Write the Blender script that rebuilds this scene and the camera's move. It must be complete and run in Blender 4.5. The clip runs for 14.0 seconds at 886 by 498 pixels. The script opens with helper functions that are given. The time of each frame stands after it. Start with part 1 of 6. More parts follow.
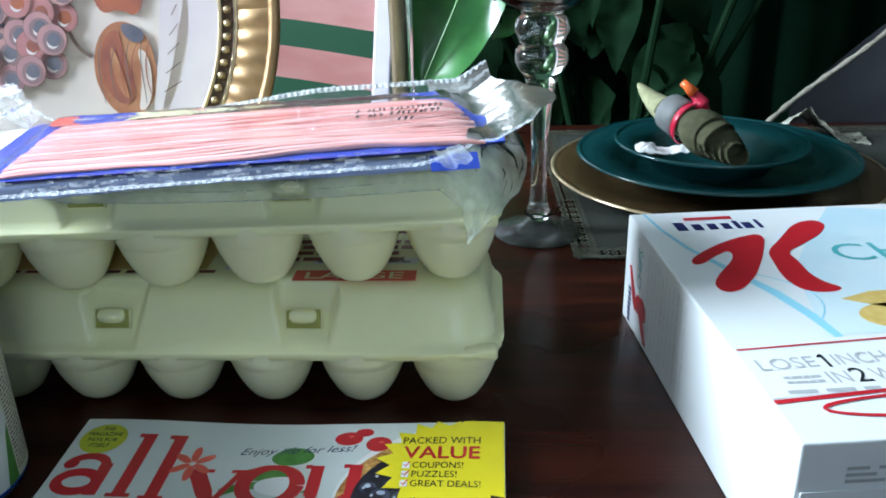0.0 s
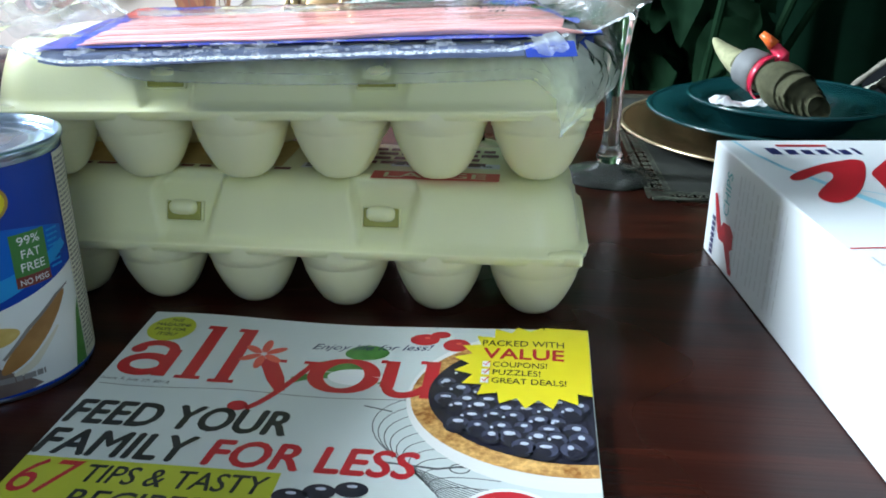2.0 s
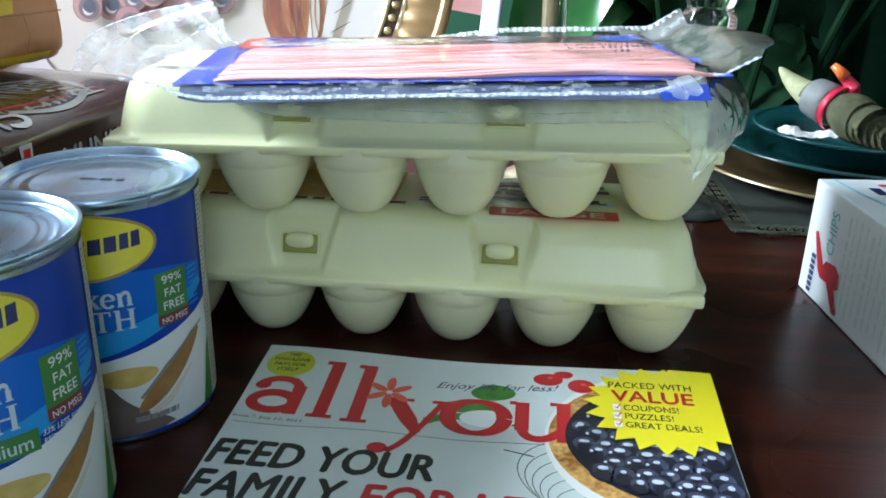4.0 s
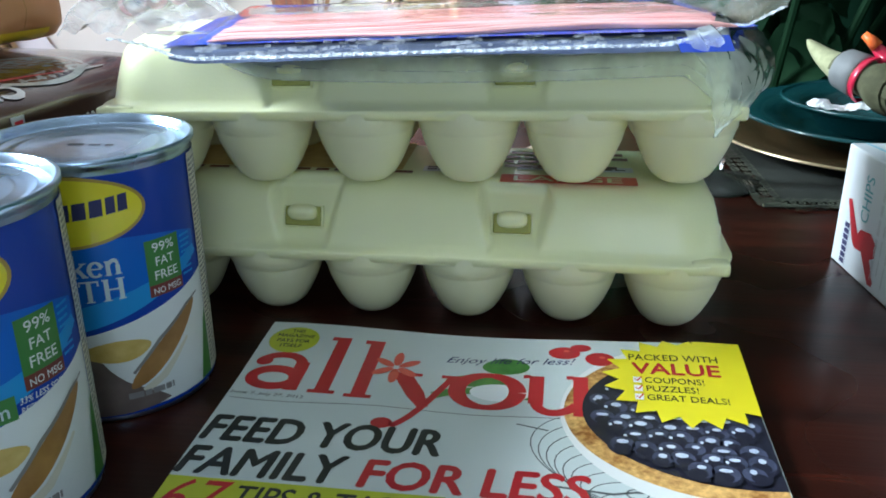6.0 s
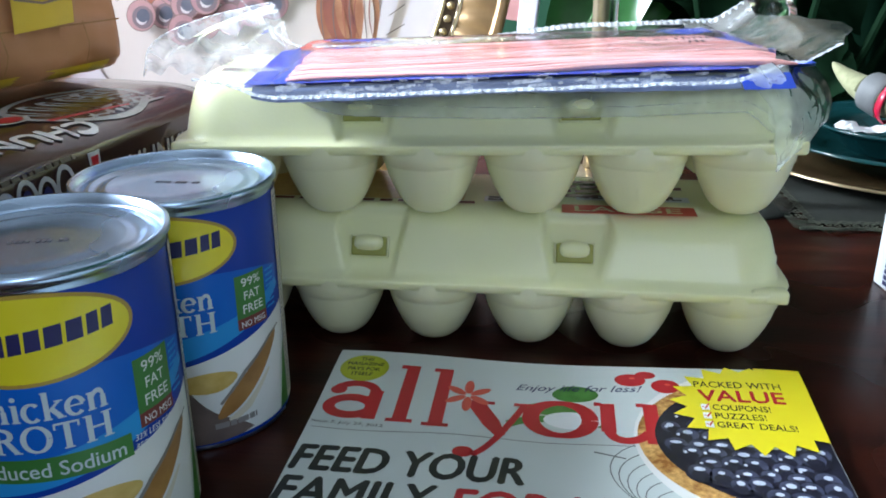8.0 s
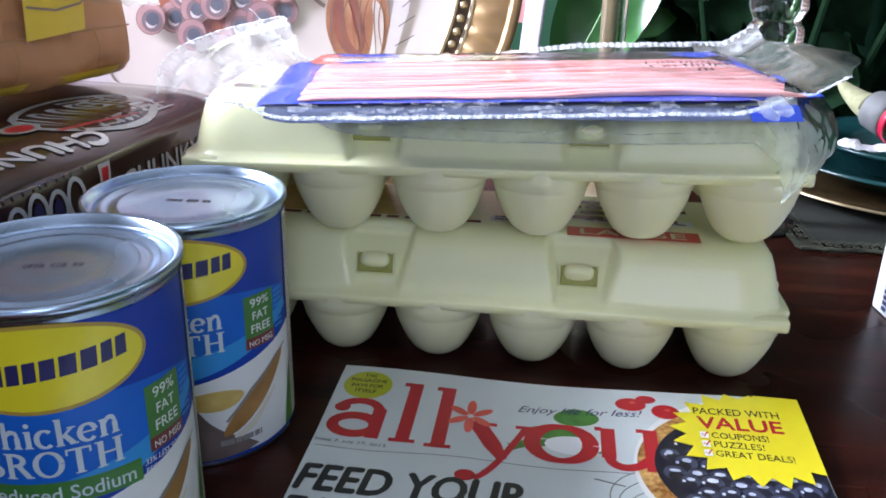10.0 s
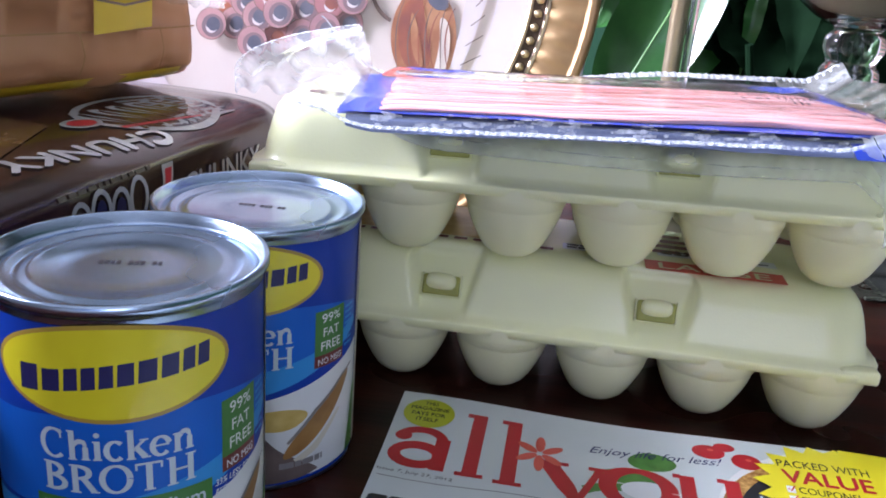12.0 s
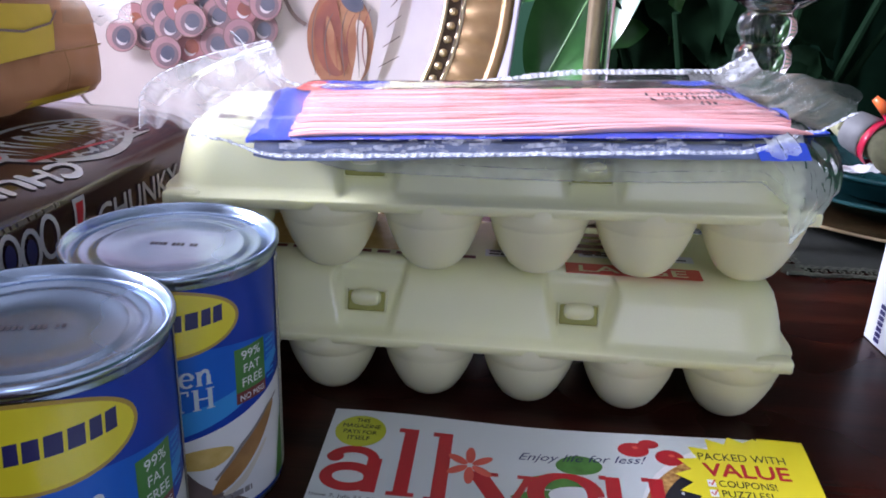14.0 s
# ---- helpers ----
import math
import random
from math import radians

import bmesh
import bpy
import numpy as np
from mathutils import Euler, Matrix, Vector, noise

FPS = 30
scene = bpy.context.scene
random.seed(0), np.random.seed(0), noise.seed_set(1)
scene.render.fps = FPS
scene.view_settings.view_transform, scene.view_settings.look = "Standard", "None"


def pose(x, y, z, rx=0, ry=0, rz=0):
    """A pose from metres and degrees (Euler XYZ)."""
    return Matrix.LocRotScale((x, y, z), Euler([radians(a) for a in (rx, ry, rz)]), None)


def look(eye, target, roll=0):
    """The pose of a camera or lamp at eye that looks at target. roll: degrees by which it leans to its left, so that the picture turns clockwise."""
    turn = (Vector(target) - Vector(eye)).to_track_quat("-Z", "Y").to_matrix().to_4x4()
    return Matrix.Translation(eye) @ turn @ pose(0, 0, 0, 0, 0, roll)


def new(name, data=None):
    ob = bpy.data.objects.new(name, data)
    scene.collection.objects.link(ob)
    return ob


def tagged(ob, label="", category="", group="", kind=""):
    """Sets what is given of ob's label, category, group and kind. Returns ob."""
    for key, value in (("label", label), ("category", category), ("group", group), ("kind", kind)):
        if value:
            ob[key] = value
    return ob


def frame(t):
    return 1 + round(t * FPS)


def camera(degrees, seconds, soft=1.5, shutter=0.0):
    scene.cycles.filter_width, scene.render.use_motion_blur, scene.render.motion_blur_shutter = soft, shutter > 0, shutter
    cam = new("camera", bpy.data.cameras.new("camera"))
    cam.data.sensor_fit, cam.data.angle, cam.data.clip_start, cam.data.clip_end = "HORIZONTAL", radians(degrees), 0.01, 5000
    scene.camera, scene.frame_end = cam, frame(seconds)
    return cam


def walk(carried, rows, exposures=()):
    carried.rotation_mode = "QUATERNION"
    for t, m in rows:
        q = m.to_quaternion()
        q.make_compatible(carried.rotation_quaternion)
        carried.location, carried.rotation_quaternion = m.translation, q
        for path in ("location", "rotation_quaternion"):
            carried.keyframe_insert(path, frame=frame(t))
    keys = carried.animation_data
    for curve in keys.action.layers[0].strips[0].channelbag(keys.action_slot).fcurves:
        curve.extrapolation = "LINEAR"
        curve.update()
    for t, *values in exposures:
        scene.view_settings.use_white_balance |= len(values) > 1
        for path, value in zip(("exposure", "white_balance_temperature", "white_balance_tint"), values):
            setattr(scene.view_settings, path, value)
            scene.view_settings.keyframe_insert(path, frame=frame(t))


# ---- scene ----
cam = camera(55.0, 14.0, 1.8)
PATH = [
    (0, (0.0655, 0.0760, 0.2480), (-0.0323, 1.8221, -0.4940), -1.4),
    (0.5, (0.0750, 0.0836, 0.2042), (-0.0655, 1.8145, -0.5681), -2.3),
    (1, (0.0599, 0.0808, 0.1890), (-0.0646, 1.8231, -0.5576), 0.1),
    (1.5, (0.0503, 0.0741, 0.1910), (-0.0978, 1.8231, -0.5367), 0.3),
    (2, (0.0408, 0.0703, 0.1928), (-0.1292, 1.8193, -0.5292), 0.2),
    (2.5, (0.0133, 0.0798, 0.2014), (-0.1539, 1.8268, -0.5272), 0.2),
    (3, (-0.0123, 0.0693, 0.2128), (-0.1615, 1.8240, -0.4997), 1.1),
    (3.2, (-0.0199, 0.0674, 0.2080), (-0.1729, 1.8240, -0.4987), 1.2),
    (5.3, (-0.0152, 0.0808, 0.2023), (-0.2289, 1.8316, -0.5044), -0.2),
    (5.5, (-0.0152, 0.0817, 0.1947), (-0.2413, 1.8344, -0.5026), -1.4),
    (6, (-0.0114, 0.0845, 0.1833), (-0.2346, 1.8373, -0.5174), -0.3),
    (6.5, (-0.0133, 0.0845, 0.1824), (-0.2327, 1.8344, -0.5234), 0.2),
    (7, (-0.0351, 0.0836, 0.2023), (-0.1881, 1.8506, -0.4827), 1.7),
    (7.2, (-0.0466, 0.0722, 0.1985), (-0.2071, 1.8439, -0.4674), 1.3),
    (9.3, (-0.0342, 0.0789, 0.1957), (-0.3049, 1.8174, -0.5225), -1.2),
    (9.5, (-0.0351, 0.0789, 0.1995), (-0.3087, 1.8164, -0.5167), -0.9),
    (10, (-0.0475, 0.0760, 0.2109), (-0.2517, 1.8278, -0.4939), 1.2),
    (10.5, (-0.0560, 0.0779, 0.2099), (-0.2403, 1.8278, -0.5033), 2.1),
    (11, (-0.0902, 0.0826, 0.2118), (-0.2318, 1.8306, -0.5206), 3.4),
    (11.5, (-0.0883, 0.0798, 0.2042), (-0.3106, 1.8145, -0.5407), 2.2),
    (12, (-0.0789, 0.0883, 0.1985), (-0.3030, 1.8639, -0.4389), 4.5),
    (12.5, (-0.0599, 0.0902, 0.2157), (-0.2793, 1.8468, -0.4729), 2.2),
    (13, (-0.0608, 0.0845, 0.2337), (-0.2318, 1.8497, -0.4434), 1.4),
    (13.5, (-0.0655, 0.0893, 0.2289), (-0.2261, 1.8535, -0.4578), 1.8),
    (14, (-0.0665, 0.0960, 0.2213), (-0.1805, 1.8563, -0.4845), 2.3),
]
EXPOSURES = ((0, -0.27, 6000, 5), (1.5, -0.13, 6100, 7), (2, -0.03, 6100, 6), (3, 0.04, 6050, 4), (6.5, -0.06, 6050, 4), (9.5, 0.10, 6200, 20), (11, 0.10, 6200, 25), (13, -0.01, 6100, 30), (14, -0.18, 6100, 32))
walk(cam, [(t, look(eye, target, roll)) for t, eye, target, roll in PATH], EXPOSURES)

# ---- light ----
world = bpy.data.worlds.new("world")
scene.world = world
world.use_nodes = True
wn = world.node_tree.nodes
sky = wn.new("ShaderNodeTexSky")
sky.sky_type, sky.sun_disc = "NISHITA", False
sky.sun_elevation, sky.sun_rotation = radians(38), radians(-95)
world.node_tree.links.new(sky.outputs["Color"], wn["Background"].inputs["Color"])
wn["Background"].inputs["Strength"].default_value = 0.12


def area(name, eye, target, sx, sy, watts, color):
    lamp = bpy.data.lights.new(name, "AREA")
    lamp.shape, lamp.size, lamp.size_y, lamp.energy, lamp.color = "RECTANGLE", sx, sy, watts, color
    ob = new(name, lamp)
    ob.matrix_world = look(eye, target)
    return ob


# daylight in the opening of the left-hand window, and the weaker one behind the camera
area("window_daylight", (-1.46, 0.56, 0.79), (0.0, 0.42, 0.05), 0.62, 0.5, 122, (0.84, 0.93, 1.0))
area("north_window_daylight", (-0.78, 2.16, 0.86), (-0.1, 0.5, 0.05), 0.62, 0.72, 9, (0.8, 0.91, 1.0))
area("rear_window_daylight", (0.48, -1.72, 0.95), (0.0, 0.5, 0.1), 0.7, 0.9, 8.5, (0.78, 0.9, 1.0))
scene.view_settings.exposure = 0.0

# ---- materials ----


def nodes_of(m):
    m.use_nodes = True
    nt = m.node_tree
    return nt, nt.nodes, nt.links, nt.nodes["Principled BSDF"]


def mat(name, c1, c2=None, scale=60.0, rough=0.5, metal=0.0, bump=0.0, bump_scale=None, coat=0.0, stretch=(1, 1, 1), spec=0.5, sss=0.0, detail=4.0, rough_var=0.0):
    """A surface whose colour wanders between c1 and c2, with fine relief."""
    m = bpy.data.materials.new(name)
    nt, n, l, b = nodes_of(m)
    b.inputs["Roughness"].default_value = rough
    b.inputs["Metallic"].default_value = metal
    b.inputs["Coat Weight"].default_value = coat
    b.inputs["Coat Roughness"].default_value = 0.08
    b.inputs["Specular IOR Level"].default_value = spec
    if sss:
        b.inputs["Subsurface Weight"].default_value = sss
        b.inputs["Subsurface Radius"].default_value = (0.004, 0.004, 0.002)
        b.inputs["Subsurface Scale"].default_value = 1.0
    tc = n.new("ShaderNodeTexCoord")
    mp = n.new("ShaderNodeMapping")
    mp.inputs["Scale"].default_value = stretch
    l.new(tc.outputs["Object"], mp.inputs["Vector"])
    nz = n.new("ShaderNodeTexNoise")
    nz.inputs["Scale"].default_value, nz.inputs["Detail"].default_value = scale, detail
    l.new(mp.outputs["Vector"], nz.inputs["Vector"])
    nz2 = n.new("ShaderNodeTexNoise")
    nz2.inputs["Scale"].default_value = scale * 0.13
    l.new(mp.outputs["Vector"], nz2.inputs["Vector"])
    add = n.new("ShaderNodeMath")
    add.operation = "MULTIPLY_ADD"
    add.inputs[1].default_value = 0.5
    l.new(nz.outputs["Fac"], add.inputs[0])
    half = n.new("ShaderNodeMath")
    half.operation = "MULTIPLY"
    half.inputs[1].default_value = 0.5
    l.new(nz2.outputs["Fac"], half.inputs[0])
    l.new(half.outputs[0], add.inputs[2])
    rp = n.new("ShaderNodeValToRGB")
    rp.color_ramp.elements[0].position, rp.color_ramp.elements[1].position = 0.35, 0.65
    c2 = c2 or tuple(min(1, v * 0.86) for v in c1)
    rp.color_ramp.elements[0].color, rp.color_ramp.elements[1].color = (*c1, 1), (*c2, 1)
    l.new(add.outputs[0], rp.inputs["Fac"])
    l.new(rp.outputs["Color"], b.inputs["Base Color"])
    if rough_var:
        rr = n.new("ShaderNodeMapRange")
        rr.inputs["To Min"].default_value, rr.inputs["To Max"].default_value = rough - rough_var, rough + rough_var
        l.new(nz2.outputs["Fac"], rr.inputs["Value"])
        l.new(rr.outputs["Result"], b.inputs["Roughness"])
    if bump:
        nb = n.new("ShaderNodeTexNoise")
        nb.inputs["Scale"].default_value, nb.inputs["Detail"].default_value = bump_scale or scale * 3, 3
        l.new(mp.outputs["Vector"], nb.inputs["Vector"])
        bp = n.new("ShaderNodeBump")
        bp.inputs["Strength"].default_value, bp.inputs["Distance"].default_value = bump, 0.001
        l.new(nb.outputs["Fac"], bp.inputs["Height"])
        l.new(bp.outputs["Normal"], b.inputs["Normal"])
    return m


def film_mat(name, tint, gloss, rough, haze, haze_color, bump=0.3, bump_scale=120.0):
    """Thin clear plastic: mostly see-through, glossy by Fresnel, with a little haze."""
    m = bpy.data.materials.new(name)
    nt, n, l, b = nodes_of(m)
    out = n["Material Output"]
    n.remove(b)
    tr = n.new("ShaderNodeBsdfTransparent")
    tr.inputs["Color"].default_value = (*tint, 1)
    gl = n.new("ShaderNodeBsdfGlossy")
    gl.inputs["Roughness"].default_value = rough
    df = n.new("ShaderNodeBsdfDiffuse")
    df.inputs["Color"].default_value = (*haze_color, 1)
    tl = n.new("ShaderNodeBsdfTranslucent")
    tl.inputs["Color"].default_value = (*haze_color, 1)
    dt = n.new("ShaderNodeMixShader")
    l.new(df.outputs[0], dt.inputs[1])
    l.new(tl.outputs[0], dt.inputs[2])
    tc = n.new("ShaderNodeTexCoord")
    nz = n.new("ShaderNodeTexNoise")
    nz.inputs["Scale"].default_value, nz.inputs["Detail"].default_value = bump_scale, 4
    l.new(tc.outputs["Object"], nz.inputs["Vector"])
    hz = n.new("ShaderNodeMapRange")
    hz.inputs["From Min"].default_value, hz.inputs["From Max"].default_value = 0.35, 0.7
    hz.inputs["To Min"].default_value, hz.inputs["To Max"].default_value = haze * 0.4, haze * 1.6
    l.new(nz.outputs["Fac"], hz.inputs["Value"])
    m1 = n.new("ShaderNodeMixShader")
    l.new(hz.outputs["Result"], m1.inputs["Fac"])
    l.new(tr.outputs[0], m1.inputs[1])
    l.new(dt.outputs[0], m1.inputs[2])
    bp = n.new("ShaderNodeBump")
    bp.inputs["Strength"].default_value, bp.inputs["Distance"].default_value = bump, 0.002
    l.new(nz.outputs["Fac"], bp.inputs["Height"])
    l.new(bp.outputs["Normal"], gl.inputs["Normal"])
    fr = n.new("ShaderNodeFresnel")
    fr.inputs["IOR"].default_value = 1.0 + gloss
    l.new(bp.outputs["Normal"], fr.inputs["Normal"])
    m2 = n.new("ShaderNodeMixShader")
    l.new(fr.outputs[0], m2.inputs["Fac"])
    l.new(m1.outputs[0], m2.inputs[1])
    l.new(gl.outputs[0], m2.inputs[2])
    l.new(m2.outputs[0], out.inputs["Surface"])
    return m


def wood_mat(name, dark, red, rough, spec=0.5, pores=0.75):
    """Dark polished wood with long grain and pores."""
    m = bpy.data.materials.new(name)
    nt, n, l, b = nodes_of(m)
    tc = n.new("ShaderNodeTexCoord")
    mp = n.new("ShaderNodeMapping")
    mp.inputs["Scale"].default_value = (2.0, 26.0, 10.0)
    mp.inputs["Rotation"].default_value = (0, 0, radians(8))
    l.new(tc.outputs["Object"], mp.inputs["Vector"])
    g = n.new("ShaderNodeTexNoise")
    g.inputs["Scale"].default_value, g.inputs["Detail"].default_value, g.inputs["Distortion"].default_value = 2.2, 8, 0.6
    l.new(mp.outputs["Vector"], g.inputs["Vector"])
    mp2 = n.new("ShaderNodeMapping")
    mp2.inputs["Scale"].default_value = (12.0, 240.0, 40.0)
    mp2.inputs["Rotation"].default_value = (0, 0, radians(8))
    l.new(tc.outputs["Object"], mp2.inputs["Vector"])
    p = n.new("ShaderNodeTexNoise")
    p.inputs["Scale"].default_value, p.inputs["Detail"].default_value = 2.0, 5
    l.new(mp2.outputs["Vector"], p.inputs["Vector"])
    rp = n.new("ShaderNodeValToRGB")
    e = rp.color_ramp.elements
    e[0].position, e[1].position = 0.3, 0.72
    e[0].color, e[1].color = (*dark, 1), (*red, 1)
    l.new(g.outputs["Fac"], rp.inputs["Fac"])
    mx = n.new("ShaderNodeMix")
    mx.data_type, mx.blend_type = "RGBA", "MULTIPLY"
    mx.inputs["Factor"].default_value = pores
    rp2 = n.new("ShaderNodeValToRGB")
    rp2.color_ramp.elements[0].position, rp2.color_ramp.elements[1].position = 0.36, 0.5
    rp2.color_ramp.elements[0].color, rp2.color_ramp.elements[1].color = (0.25, 0.2, 0.2, 1), (1, 1, 1, 1)
    l.new(p.outputs["Fac"], rp2.inputs["Fac"])
    l.new(rp.outputs["Color"], mx.inputs[6])
    l.new(rp2.outputs["Color"], mx.inputs[7])
    l.new(mx.outputs[2], b.inputs["Base Color"])
    b.inputs["Roughness"].default_value = rough
    b.inputs["Specular IOR Level"].default_value = spec
    sm = n.new("ShaderNodeTexNoise")
    sm.inputs["Scale"].default_value = 9
    l.new(tc.outputs["Object"], sm.inputs["Vector"])
    rr = n.new("ShaderNodeMapRange")
    rr.inputs["To Min"].default_value, rr.inputs["To Max"].default_value = rough * 0.6, rough * 1.5
    l.new(sm.outputs["Fac"], rr.inputs["Value"])
    l.new(rr.outputs["Result"], b.inputs["Roughness"])
    bp = n.new("ShaderNodeBump")
    bp.inputs["Strength"].default_value, bp.inputs["Distance"].default_value = 0.12, 0.0006
    l.new(p.outputs["Fac"], bp.inputs["Height"])
    l.new(bp.outputs["Normal"], b.inputs["Normal"])
    return m


def glass_mat(name, tint, rough=0.02, ior=1.48):
    m = bpy.data.materials.new(name)
    nt, n, l, b = nodes_of(m)
    b.inputs["Base Color"].default_value = (*tint, 1)
    b.inputs["Transmission Weight"].default_value = 1.0
    b.inputs["Roughness"].default_value = rough
    b.inputs["IOR"].default_value = ior
    return m


M = {}
M["table"] = wood_mat("polished_mahogany", (0.008, 0.0022, 0.0019), (0.046, 0.0095, 0.005), 0.27, 0.2, 0.25)

M["foam"] = mat("pale_green_foam", (0.90, 0.905, 0.575), (0.86, 0.87, 0.515), 18, 0.34, bump=0.06, bump_scale=900, sss=0.2, coat=0.3)
M["foam_cup"] = mat("foam_cup", (0.90, 0.89, 0.61), (0.85, 0.84, 0.54), 18, 0.38, bump=0.05, bump_scale=900, sss=0.22, coat=0.35)
# the foam again, darkened to olive for the shade inside the latch
M["foam_shade"] = mat("foam_recess", (0.40, 0.40, 0.10), (0.32, 0.32, 0.07), 40, 0.5)
M["steel"] = mat("tin_plate", (0.45, 0.58, 0.77), (0.38, 0.50, 0.68), 90, 0.28, metal=1.0, bump=0.02, bump_scale=400, rough_var=0.08)
M["label_blue"] = mat("label_blue", (0.004, 0.050, 0.42), (0.004, 0.040, 0.35), 30, 0.4, coat=0.1, spec=0.25)
M["label_light"] = mat("label_light_blue", (0.006, 0.15, 0.64), (0.004, 0.10, 0.54), 26, 0.4, coat=0.1, spec=0.25)
M["label_cyan"] = mat("label_cyan", (0.03, 0.32, 0.74), (0.02, 0.24, 0.68), 26, 0.4, coat=0.1, spec=0.25)
M["shade_brown"] = mat("print_photo_brown", (0.045, 0.032, 0.034), (0.20, 0.15, 0.14), 55, 0.38)
M["yellow"] = mat("print_yellow", (0.85, 0.75, 0.02), (0.78, 0.66, 0.015), 50, 0.3, coat=0.3)
M["gold_line"] = mat("print_gold", (0.5, 0.33, 0.05), None, 50, 0.35)
M["navy"] = mat("print_navy", (0.02, 0.022, 0.12), None, 60, 0.35)
M["white"] = mat("print_white", (0.82, 0.84, 0.86), (0.76, 0.79, 0.82), 40, 0.35, coat=0.2)
M["cream"] = mat("print_cream", (0.78, 0.76, 0.68), (0.66, 0.62, 0.52), 30, 0.35)
M["green"] = mat("print_green", (0.05, 0.22, 0.04), (0.04, 0.18, 0.035), 40, 0.35)
M["maroon"] = mat("print_maroon", (0.19, 0.03, 0.025), None, 40, 0.35)
M["brown"] = mat("print_brown", (0.26, 0.12, 0.035), (0.42, 0.22, 0.07), 120, 0.35)
M["greybowl"] = mat("print_shade_grey", (0.16, 0.15, 0.16), (0.3, 0.29, 0.3), 60, 0.35)
M["paper"] = mat("magazine_paper", (0.64, 0.69, 0.69), (0.57, 0.63, 0.63), 10, 0.38, coat=0.12)
M["red"] = mat("print_red", (0.55, 0.015, 0.028), (0.46, 0.012, 0.022), 40, 0.38, coat=0.12)
M["coral"] = mat("print_coral", (0.75, 0.14, 0.1), (0.65, 0.09, 0.06), 60, 0.38, coat=0.12)
M["black"] = mat("print_black", (0.015, 0.018, 0.02), None, 40, 0.38, coat=0.12)
M["lime"] = mat("print_lime", (0.5, 0.55, 0.03), (0.46, 0.5, 0.025), 40, 0.38, coat=0.12)
M["berry"] = mat("print_blueberry", (0.008, 0.008, 0.016), (0.014, 0.014, 0.03), 160, 0.38, coat=0.12)
M["berry_mid"] = mat("print_blueberry_bloom", (0.065, 0.072, 0.125), (0.022, 0.026, 0.05), 260, 0.38, coat=0.12)
M["berry_hi"] = mat("print_blueberry_sheen", (0.6, 0.65, 0.75), (0.35, 0.4, 0.52), 300, 0.38, coat=0.12)
M["crust"] = mat("print_crust", (0.82, 0.5, 0.17), (0.26, 0.09, 0.012), 520, 0.38, coat=0.12)
M["dish"] = mat("print_dish_white", (0.8, 0.8, 0.79), (0.7, 0.7, 0.7), 30, 0.38, coat=0.12)
M["leafprint"] = mat("print_leaf_green", (0.1, 0.3, 0.06), (0.05, 0.17, 0.03), 160, 0.38, coat=0.12)
M["wire"] = mat("print_wire", (0.12, 0.13, 0.14), None, 60, 0.38, coat=0.12)
M["page"] = mat("page_edge", (0.75, 0.74, 0.7), (0.6, 0.59, 0.56), 300, 0.6, stretch=(0.2, 0.2, 30))
M["card"] = mat("white_coated_card", (0.82, 0.85, 0.88), (0.76, 0.8, 0.84), 9, 0.34, coat=0.25)
M["card_sky"] = mat("print_pale_sky", (0.45, 0.68, 0.82), (0.7, 0.82, 0.88), 14, 0.34, coat=0.25)
M["card_blue"] = mat("print_ribbon_blue", (0.25, 0.62, 0.8), (0.35, 0.7, 0.85), 20, 0.34, coat=0.25)
M["card_teal"] = mat("print_teal", (0.1, 0.45, 0.5), None, 20, 0.34)
M["card_grey"] = mat("print_grey", (0.45, 0.47, 0.5), None, 60, 0.4)
M["card_faint"] = mat("print_faint_grey", (0.70, 0.73, 0.76), None, 60, 0.4)
M["chip"] = mat("print_chip", (0.72, 0.55, 0.2), (0.55, 0.36, 0.08), 180, 0.34)
M["bacon"] = mat("bacon_meat", (0.74, 0.27, 0.26), (0.82, 0.45, 0.42), 90, 0.35, stretch=(0.25, 1, 1), coat=0.3)
M["bacon_fat"] = mat("bacon_fat", (0.9, 0.64, 0.62), (0.88, 0.52, 0.52), 120, 0.35, stretch=(0.25, 1, 1), coat=0.3)
M["tray_blue"] = mat("tray_blue", (0.02, 0.07, 0.5), (0.015, 0.05, 0.42), 30, 0.3, coat=0.4)
# shade under the film as dark navy, the film's sheen as pale streaks
M["tray_shade"] = mat("tray_shadow_film", (0.016, 0.024, 0.065), (0.15, 0.19, 0.32), 260, 0.3, coat=0.25, stretch=(0.09, 1, 1), bump=0.4, bump_scale=160)
M["ink"] = mat("stamp_ink", (0.02, 0.015, 0.02), None, 60, 0.5)
M["film"] = film_mat("clear_film", (0.98, 0.985, 1.0), 0.155, 0.14, 0.08, (0.85, 0.88, 0.92), 0.5, 90)
M["film_cloud"] = film_mat("cloudy_film", (0.96, 0.975, 0.98), 0.10, 0.18, 0.26, (0.84, 0.90, 0.86), 0.35, 28)
M["film_milky"] = film_mat("milky_film", (0.96, 0.98, 0.97), 0.12, 0.2, 0.46, (0.90, 0.94, 0.88), 0.35, 28)
M["pale_letter"] = mat("print_pale_blue_white", (0.60, 0.70, 0.76), (0.52, 0.63, 0.70), 40, 0.4)
M["seal"] = film_mat("crimped_film", (0.93, 0.95, 0.98), 0.34, 0.22, 0.58, (0.92, 0.96, 1.0), 0.25, 160)
M["wing"] = film_mat("crumpled_clear_film", (0.97, 0.98, 0.99), 0.20, 0.16, 0.26, (0.93, 0.94, 0.97), 0.45, 70)
M["crimp"] = film_mat("crimp_bead", (0.93, 0.95, 0.98), 0.26, 0.16, 0.42, (0.9, 0.92, 0.97), 0.2, 300)
